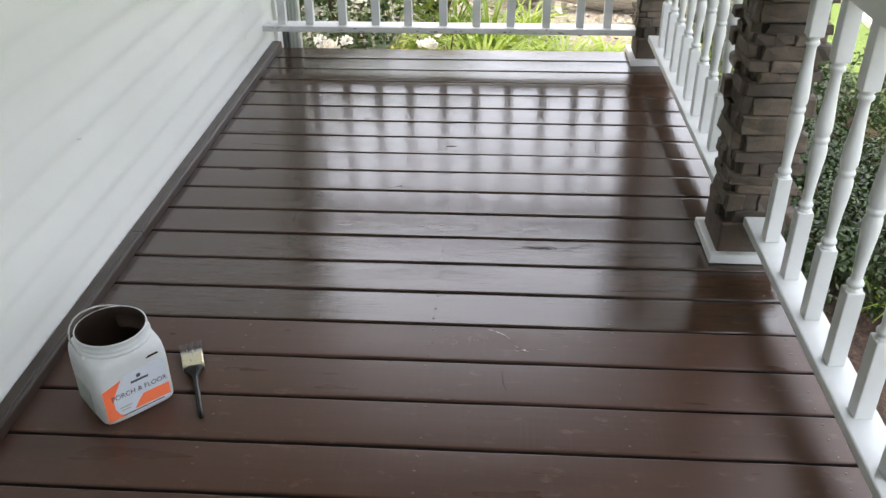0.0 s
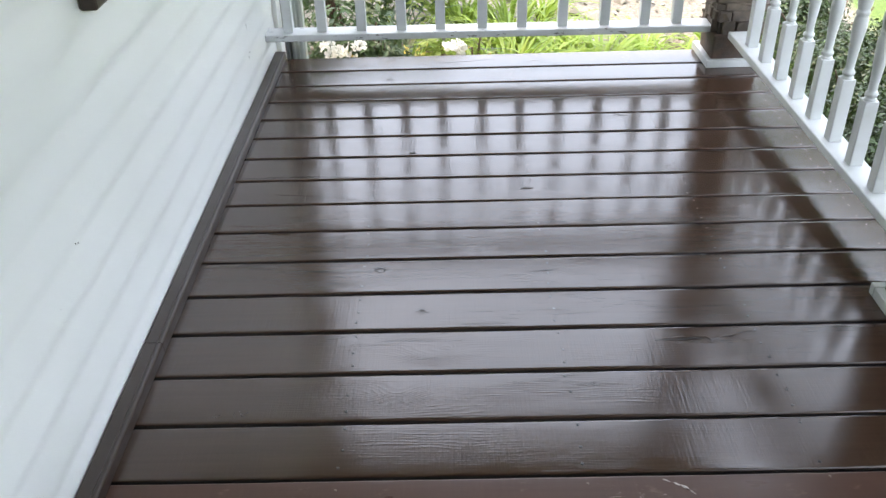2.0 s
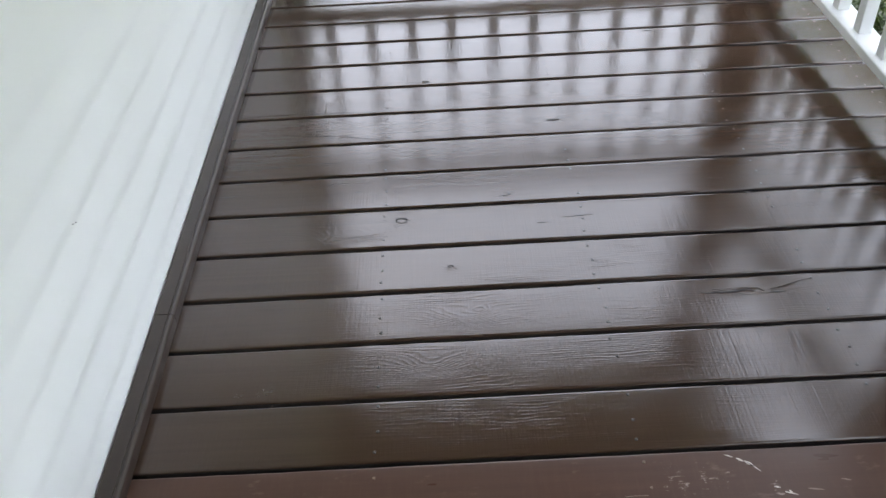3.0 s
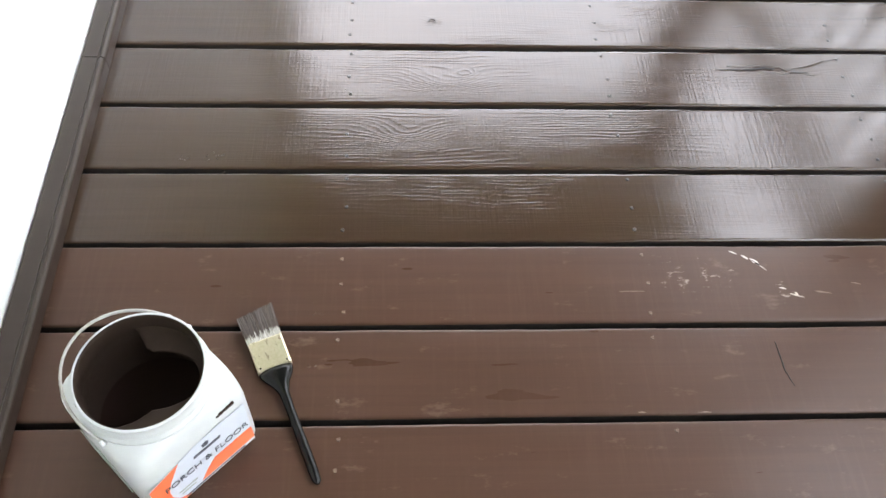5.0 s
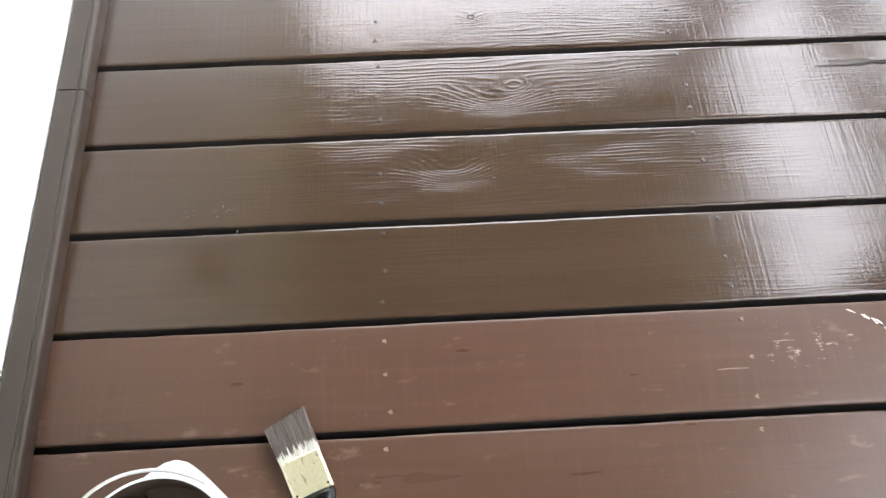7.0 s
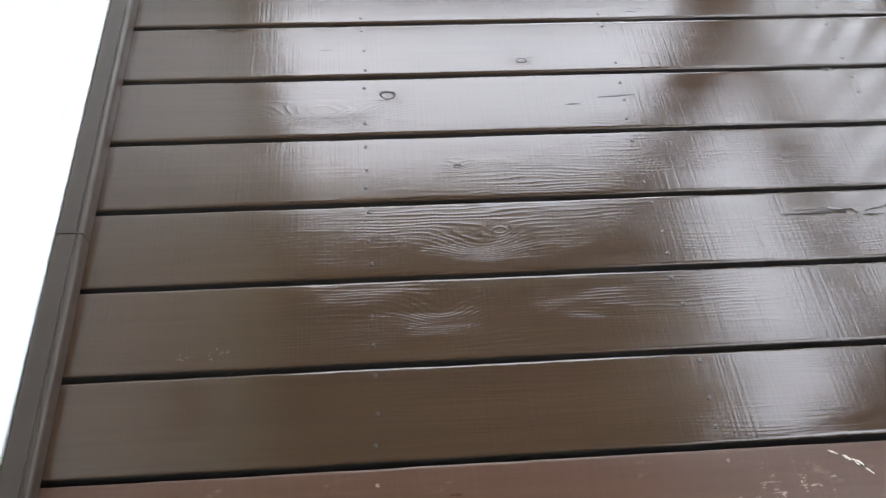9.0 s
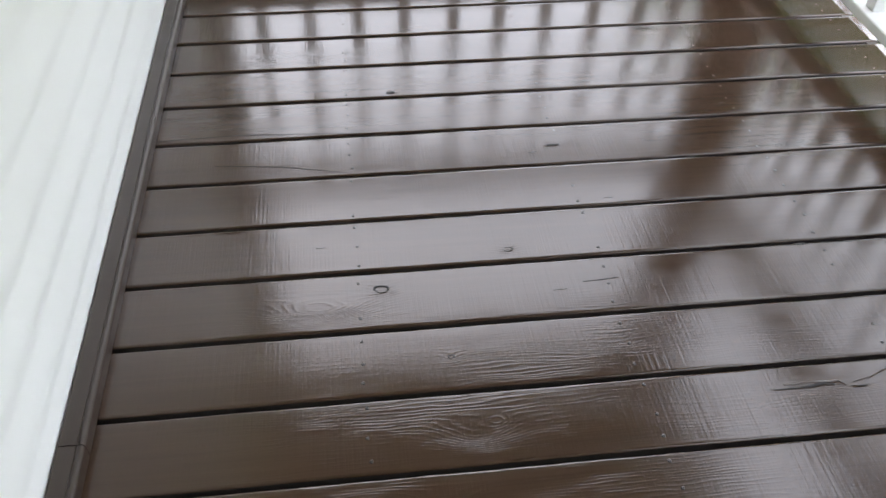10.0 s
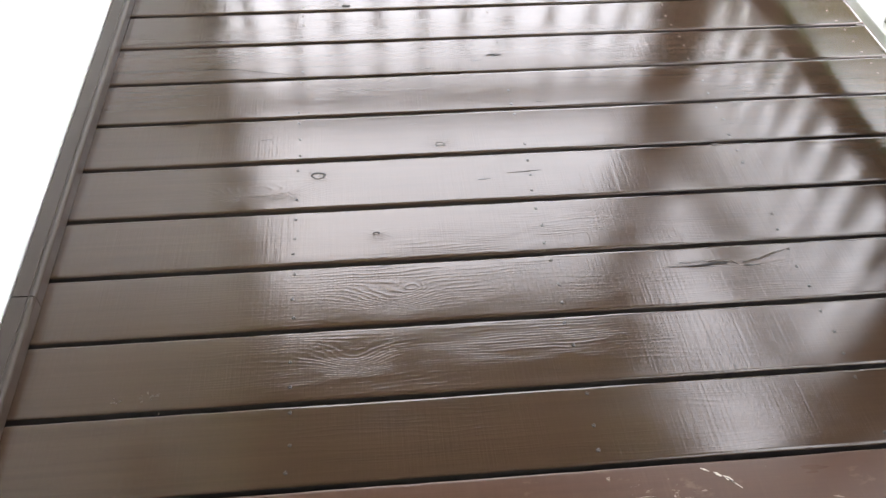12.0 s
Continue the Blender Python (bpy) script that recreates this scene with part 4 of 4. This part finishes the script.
# trees in the distance, added out of view to block sky light and reflections
def tree(x, y, h, seed):
    rnd = random.Random(seed)
    p = thing("tree", "leafy green tree added far off to block sky light", "tree", "far trees", m=Matrix.Translation((x, y, GROUND_Z)))
    bm = bmesh.new()
    tube(bm, [(0, 0, -0.1), (0.1, 0.05, h * 0.25), (0.0, 0.1, h * 0.5), (0.1, 0, h * 0.85)], [h * 0.03, h * 0.024, h * 0.016, h * 0.004], 10)
    ends = []
    for i in range(9):
        a, z = rnd.uniform(0, 2 * math.pi), h * rnd.uniform(0.28, 0.7)
        e = Vector((math.cos(a) * h * 0.25, math.sin(a) * h * 0.25, z + h * rnd.uniform(0.08, 0.2)))
        tube(bm, [(0, 0, z), e * 0.5 + Vector((0, 0, z * 0.5)), e], [h * 0.012, h * 0.008, h * 0.003], 6)
        ends.append(e)
    part("trunk", bm, M_STEM, p)
    bm = bmesh.new()
    cs = ends + [Vector((rnd.gauss(0, 0.13) * h, rnd.gauss(0, 0.13) * h, h * rnd.uniform(0.4, 0.92))) for _ in range(16)]
    for i in range(4200):
        c = rnd.choice(cs)
        d = Vector((rnd.gauss(0, 1), rnd.gauss(0, 1), rnd.gauss(0, 0.8)))
        at = c + d * h * 0.06
        at.z = max(at.z, 0.3)
        leaf(bm, at, d + Vector((0, 0, 0.6)), h * 0.035, h * 0.022, rnd)
    part("crown", bm, M_TREELEAF, p)


# places and heights set by how much sky each one should cover
for i, (tx, ty, th) in enumerate(((-9, 24, 9), (-3.5, 30, 11), (3, 34, 10.5), (-16, 24, 9), (7.8, 13.5, 8.0), (10.5, 11.5, 9), (12, 6.5, 8), (11, 0.5, 8.5), (10, -6, 8), (13, 3.5, 9), (11.5, -3, 9), (12, 9, 9))):
    tree(tx, ty, th, 80 + i)

# ---- stone posts, then the deck boards ----
stone_post(1.630, 0.328, "stacked brown ledge-stone post with a white base frame", 41)
stone_post(1.614, 1.984, "stacked brown ledge-stone corner post with a white base frame", 42)

deck = thing("floor", "brown painted wooden porch deck, half of it freshly coated", "floor", "", "structure")


def plank(mat, seed):
    """A board with softly rounded, slightly wandering painted edges and a faint cup."""
    bm = bmesh.new()
    lo, hi = 0.0046, PITCH - 0.0046
    rows = []
    n = 70
    for i in range(n + 1):
        x = -0.038 + (DECK_X + 0.038) * i / n
        a = lo + 0.0010 * noise.noise((x * 5, seed, 0.3)) + 0.0008 * noise.noise((x * 24, seed, 4.1))
        b = hi + 0.0010 * noise.noise((x * 5, seed, 8.3)) + 0.0008 * noise.noise((x * 24, seed, 6.7))
        sag = 0.0003 * noise.noise((x * 2.2, seed, 2.0))
        row = [(a, -0.034), (a, -0.0042), (a + 0.0007, -0.0020), (a + 0.0022, -0.0006)]
        for f in (0.04, 0.16, 0.33, 0.5, 0.67, 0.84, 0.96):
            row.append((a + (b - a) * f, -0.00035 * (2 * f - 1) ** 2 + sag * math.sin(math.pi * f) - 0.0002))
        row += [(b - 0.0022, -0.0006), (b - 0.0007, -0.0020), (b, -0.0042), (b, -0.034)]
        rows.append([bm.verts.new((x, y, z)) for y, z in row])
    for p, q in zip(rows, rows[1:]):
        for k in range(len(p)):
            j = (k + 1) % len(p)
            bm.faces.new((p[k], q[k], q[j], p[j]))
    bm.faces.new(rows[0][::-1])
    bm.faces.new(rows[-1])
    bmesh.ops.recalc_face_normals(bm, faces=bm.faces)
    me = mesh_of(bm, "board", mat)
    # unpainted sides, coloured near black to stand in for shade in the gaps
    me.materials.append(M_SHADEWOOD)
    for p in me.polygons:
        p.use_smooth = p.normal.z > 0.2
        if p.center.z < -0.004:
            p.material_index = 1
    return me


BOARDS = {}
FRESH, WORN = [plank(M_WET, i) for i in range(7)], [plank(M_OLD, 20 + i) for i in range(6)]
NAILS = []
for mat in (M_NAIL_WET, M_NAIL_OLD):
    worn = mat is M_NAIL_OLD
    bm = lathe(bmesh.new(), [(0.0044, -0.0007), (0.0034, 0.0003), (0.0024, 0.0005), (0.0015, 0.0002), (0.0, 0.0001)] if not worn else [(0.0036, -0.0004), (0.0033, 0.0006), (0.0024, 0.0009), (0.0014, 0.0003), (0.0, 0.0002)], 12)
    for v in bm.verts:
        v.co.x *= 0.85 + 0.5 * noise.noise(v.co * 400)
        v.co.y *= 0.75 + 0.5 * noise.noise(v.co * 300)
    NAILS.append(mesh_of(bm, "nail", mat, True))
rnd = random.Random(77)
for k in range(-23, 15):
    fresh = k >= 0
    b = share("board", FRESH[k % 7] if fresh else WORN[k % 6], deck, Matrix.Translation((rnd.uniform(-0.002, 0.002), k * PITCH, rnd.uniform(-0.0008, 0.0006))) @ pose(0, 0, 0, rnd.uniform(-0.35, 0.35), rnd.uniform(-0.05, 0.05), 0))
    BOARDS[k] = b
    for jx in (0.422, 0.882, 1.325, 1.745):
        for f in (0.17, 0.5, 0.84):
            if rnd.random() < 0.88:
                share("nail", NAILS[0 if fresh else 1], b, Matrix.Translation((jx + rnd.uniform(-0.004, 0.004), PITCH * (f + rnd.uniform(-0.05, 0.05)), 0.0)))
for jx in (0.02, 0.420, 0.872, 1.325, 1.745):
    part("joist", boxed((jx - 0.019, BACK_Y, -0.18), (jx + 0.019, 2.17, -0.036)), M_SHADEWOOD, deck)
part("rim_board", boxed((1.790, BACK_Y, -0.22), (DECK_X - 0.006, 2.1715, -0.0035)), M_TRIMBROWN, deck)
part("rim_board", boxed((-0.045, 2.172, -0.22), (DECK_X - 0.006, 2.1855, -0.036)), M_TRIMBROWN, deck)
# sheet added below the joists so the gaps stay dark
part("deck_underlay", boxed((-0.045, BACK_Y, -0.20), (1.788, 2.168, -0.184)), M_SHADEWOOD, deck)


# splits in the wood and bare spots in the old coat, on the boards that carry them
M_SPLIT = spotted("dark_split_in_wood", (0.006, 0.004, 0.003), (0.012, 0.008, 0.006), 0.7)
M_BARE = spotted("bare_pale_wood", (0.50, 0.42, 0.36), (0.66, 0.58, 0.52), 0.6, 120)
M_THIN = spotted("worn_thin_paint", (0.16, 0.105, 0.08), (0.24, 0.17, 0.135), 0.5, 120)
M_FLECK = spotted("dried_paint_fleck", (0.085, 0.058, 0.046), (0.17, 0.13, 0.11), 0.2, 300)
M_RAISED = spotted("raised_painted_splinter", (0.05, 0.032, 0.024), (0.07, 0.046, 0.035), 0.15)


def sliver(name, line, widths, mat, label, high=0.0006, seed=1):
    """A long thin flake or split along a line on the deck, a child of its board."""
    rnd = random.Random(seed)
    k = math.floor(line[0][1] / PITCH)
    bm = bmesh.new()
    pts = [Vector((x, y, 0)) for x, y in line]
    fine, fw = [], []
    for i in range(len(pts) - 1):
        for f in (0, 0.25, 0.5, 0.75):
            fine.append(pts[i].lerp(pts[i + 1], f))
            fw.append(widths[i] + (widths[i + 1] - widths[i]) * f)
    fine.append(pts[-1])
    fw.append(widths[-1])
    top, bot, mid = [], [], []
    for i, p in enumerate(fine):
        d = (fine[min(i + 1, len(fine) - 1)] - fine[max(i - 1, 0)]).normalized()
        n = Vector((-d.y, d.x, 0))
        w = fw[i] * rnd.uniform(0.65, 1.35)
        c = p + n * rnd.uniform(-0.3, 0.3) * w
        top.append(bm.verts.new(c + n * w + Vector((0, 0, 0.0002))))
        mid.append(bm.verts.new(c + Vector((0, 0, high))))
        bot.append(bm.verts.new(c - n * w + Vector((0, 0, 0.0002))))
    for i in range(len(fine) - 1):
        bm.faces.new((bot[i], bot[i + 1], mid[i + 1], mid[i]))
        bm.faces.new((mid[i], mid[i + 1], top[i + 1], top[i]))
    b = BOARDS[k]
    ob = part(name, bm, mat, b, label)
    ob.matrix_basis = b.matrix_basis.inverted() @ Matrix.Translation((0, 0, b.matrix_basis.translation.z + 0.0003))


sliver("split", [(1.085, 0.386), (1.137, 0.3855), (1.182, 0.390), (1.197, 0.387)], (0.0004, 0.0016, 0.0028, 0.0012), M_SPLIT, "dark split in the board")
sliver("split", [(1.225, 0.381), (1.240, 0.380), (1.256, 0.379)], (0.0005, 0.0015, 0.0004), M_SPLIT, "dark split in the board", seed=2)
sliver("splinter", [(1.110, 0.394), (1.160, 0.396), (1.205, 0.393), (1.215, 0.383)], (0.0004, 0.0012, 0.0016, 0.0005), M_RAISED, "raised painted splinter", 0.0012, 3)
sliver("splinter", [(1.228, 0.388), (1.262, 0.396), (1.295, 0.409), (1.325, 0.416)], (0.0004, 0.0014, 0.0010, 0.0003), M_RAISED, "raised painted splinter", 0.0009, 4)
sliver("split", [(0.006, 1.186), (0.20, 1.192), (0.43, 1.177)], (0.0005, 0.0009, 0.0003), M_SPLIT, "fine split along the board", seed=5)
sliver("split", [(0.135, 1.083), (0.28, 1.066), (0.41, 1.034)], (0.0003, 0.0008, 0.0003), M_SPLIT, "fine split along the board", seed=6)
sliver("split", [(1.66, 1.440), (1.72, 1.444), (1.80, 1.437)], (0.0003, 0.0012, 0.0006), M_SPLIT, "split at the end of the board", seed=7)
sliver("split", [(1.20, 1.588), (1.222, 1.584), (1.245, 1.580)], (0.0010, 0.0030, 0.0012), M_SPLIT, "dark gouge in the board", seed=8)
sliver("split", [(1.056, -0.176), (1.058, -0.200), (1.059, -0.222), (1.067, -0.247)], (0.0004, 0.0011, 0.0010, 0.0004), M_SPLIT, "dark crack across the worn board", seed=9)
CHIPS = (((1.022, -0.016), (1.034, -0.022), 0.0012), ((1.040, -0.024), (1.050, -0.031), 0.0022), ((1.052, -0.030), (1.064, -0.040), 0.0026), ((1.062, -0.040), (1.074, -0.052), 0.0012),
         ((0.930, -0.070), (0.950, -0.069), 0.0007), ((0.838, -0.089), (0.878, -0.089), 0.0008), ((1.014, -0.052), (1.022, -0.052), 0.0014), ((1.086, -0.083), (1.096, -0.086), 0.0016),
         ((1.100, -0.094), (1.120, -0.101), 0.0018), ((1.108, -0.092), (1.112, -0.096), 0.0020), ((0.917, -0.055), (0.945, -0.055), 0.0006), ((0.836, -0.284), (0.847, -0.284), 0.0012), ((0.920, -0.285), (0.940, -0.285), 0.0008),
         ((0.983, -0.063), (0.992, -0.062), 0.0014), ((1.140, -0.090), (1.165, -0.094), 0.0016), ((1.20, -0.075), (1.215, -0.078), 0.0013))
for i, (a, c, w) in enumerate(CHIPS):
    mid = ((a[0] + c[0]) / 2, (a[1] + c[1]) / 2 + 0.0004)
    sliver("bare_spot", [a, mid, c], (w * 0.3, w, w * 0.4), M_BARE if i < 4 or 7 <= i < 10 else M_THIN, "pale bare spot in the worn paint", 0.0005, 20 + i)
sliver("split", [(1.055, -0.033), (1.062, -0.039), (1.066, -0.044)], (0.0004, 0.0016, 0.0004), M_SPLIT, "dark gouge in the worn board", 0.0011, 50)


def knot_ring(x, y, rx, ry, turn):
    """A dead knot: a dark uneven rim round a slightly domed heart."""
    k = math.floor(y / PITCH)
    rnd = random.Random(int(x * 1000))
    bm = bmesh.new()
    n = 44
    p1, p2 = rnd.uniform(0, 6), rnd.uniform(0, 6)
    wob = [1 + 0.10 * math.sin(4 * math.pi * i / n + p1) + 0.06 * math.sin(6 * math.pi * i / n + p2) for i in range(n)]
    thick = [0.16 + 0.08 * math.sin(2 * math.pi * i / n + p2) for i in range(n)]
    rings = []
    for r, z in ((1.0, 0.0001), (0.0, 0.0005), (-1.0, 0.0001)):
        rings.append([bm.verts.new((rx * (1 + r * thick[i]) * wob[i] * math.cos(2 * math.pi * i / n), ry * (1 + r * thick[i]) * wob[i] * math.sin(2 * math.pi * i / n), z)) for i in range(n)])
    for a, b in zip(rings, rings[1:]):
        for i in range(n):
            bm.faces.new((a[i], a[(i + 1) % n], b[(i + 1) % n], b[i]))
    b = BOARDS[k]
    ob = part("knot", bm, M_SPLIT, b, "dark-rimmed knot in the wood")
    ob.matrix_basis = b.matrix_basis.inverted() @ pose(x, y, b.matrix_basis.translation.z + 0.0004, 0, 0, turn)


knot_ring(0.462, 0.682, 0.0125, 0.0085, 8)
knot_ring(0.570, 0.511, 0.0050, 0.0036, 0)
knot_ring(0.711, 0.765, 0.0090, 0.0055, 12)
sliver("knot", [(0.515, 1.334), (0.526, 1.3345), (0.536, 1.334)], (0.0030, 0.0062, 0.0026), M_SPLIT, "dark knot hole in the wood", 0.0005, 61)

sliver("knot", [(0.848, 1.0895), (0.866, 1.091), (0.884, 1.0905)], (0.0012, 0.0042, 0.0012), M_SPLIT, "dark flattened knot in the wood", 0.0005, 62)
sliver("split", [(0.835, 0.664), (0.868, 0.666), (0.905, 0.669)], (0.0004, 0.0016, 0.0004), M_SPLIT, "short dark check in the board", 0.0005, 63)
sliver("split", [(1.268, 0.7245), (1.281, 0.7230), (1.294, 0.7246)], (0.0008, 0.0034, 0.0010), M_SPLIT, "notch in the board's edge", 0.0006, 64)
sliver("splinter", [(0.150, 0.8655), (0.178, 0.8640), (0.208, 0.8650)], (0.0006, 0.0034, 0.0008), M_RAISED, "raised painted splinter at the board's edge", 0.0016, 65)
for i, (x, y, ln, w) in enumerate(((1.290, 1.216, 0.022, 0.0022), (1.292, 1.012, 0.024, 0.0018), (0.775, 0.648, 0.026, 0.0012), (1.312, 0.859, 0.018, 0.0016), (0.694, 1.130, 0.014, 0.0014), (0.808, 1.067, 0.022, 0.0010),
                                   (0.896, 1.885, 0.022, 0.0022), (1.765, 1.735, 0.040, 0.0016), (1.768, 1.592, 0.036, 0.0018), (1.770, 1.300, 0.034, 0.0016), (0.935, 0.899, 0.020, 0.0008), (0.345, 0.803, 0.020, 0.0008))):
    sliver("check", [(x, y), (x + ln * 0.5, y + 0.001), (x + ln, y + 0.0004)], (w * 0.3, w, w * 0.3), M_SPLIT, "short dark check in the board", 0.0005, 140 + i)
knot_ring(0.427, 1.942, 0.012, 0.008, 5)
rnd = random.Random(12)
for cx, cy, reach, n in ((0.206, 0.172, 0.016, 11), (0.156, 0.171, 0.009, 6), (0.390, -0.126, 0.006, 4), (0.386, -0.209, 0.007, 4), (0.225, 0.1400, 0.003, 2)):
    for i in range(n):
        a, r = rnd.uniform(0, 6.28), reach * rnd.uniform(0.2, 0.9)
        x, y = cx + r * math.cos(a), cy + 0.7 * r * math.sin(a)
        e = rnd.uniform(0.002, 0.005)
        sliver("paint_fleck", [(x, y), (x + e * math.cos(a) * 0.5, y + e * math.sin(a) * 0.5), (x + e * math.cos(a), y + e * math.sin(a))], (0.0003, 0.0009, 0.0003), M_FLECK, "", 0.0012, 100 + i)

for i, (x, y, ln, w) in enumerate(((0.52, 2.086, 0.05, 0.002), (0.60, 2.100, 0.07, 0.0035), (0.68, 2.108, 0.06, 0.003), (0.75, 2.122, 0.08, 0.0025), (0.30, 2.075, 0.04, 0.0018), (0.95, 2.10, 0.05, 0.002), (0.66, 2.085, 0.04, 0.002))):
    sliver("split", [(x, y), (x + ln * 0.5, y + 0.002), (x + ln, y + 0.001)], (w * 0.3, w, w * 0.3), M_SPLIT, "dark scuff in the end board", 0.0004, 70 + i)
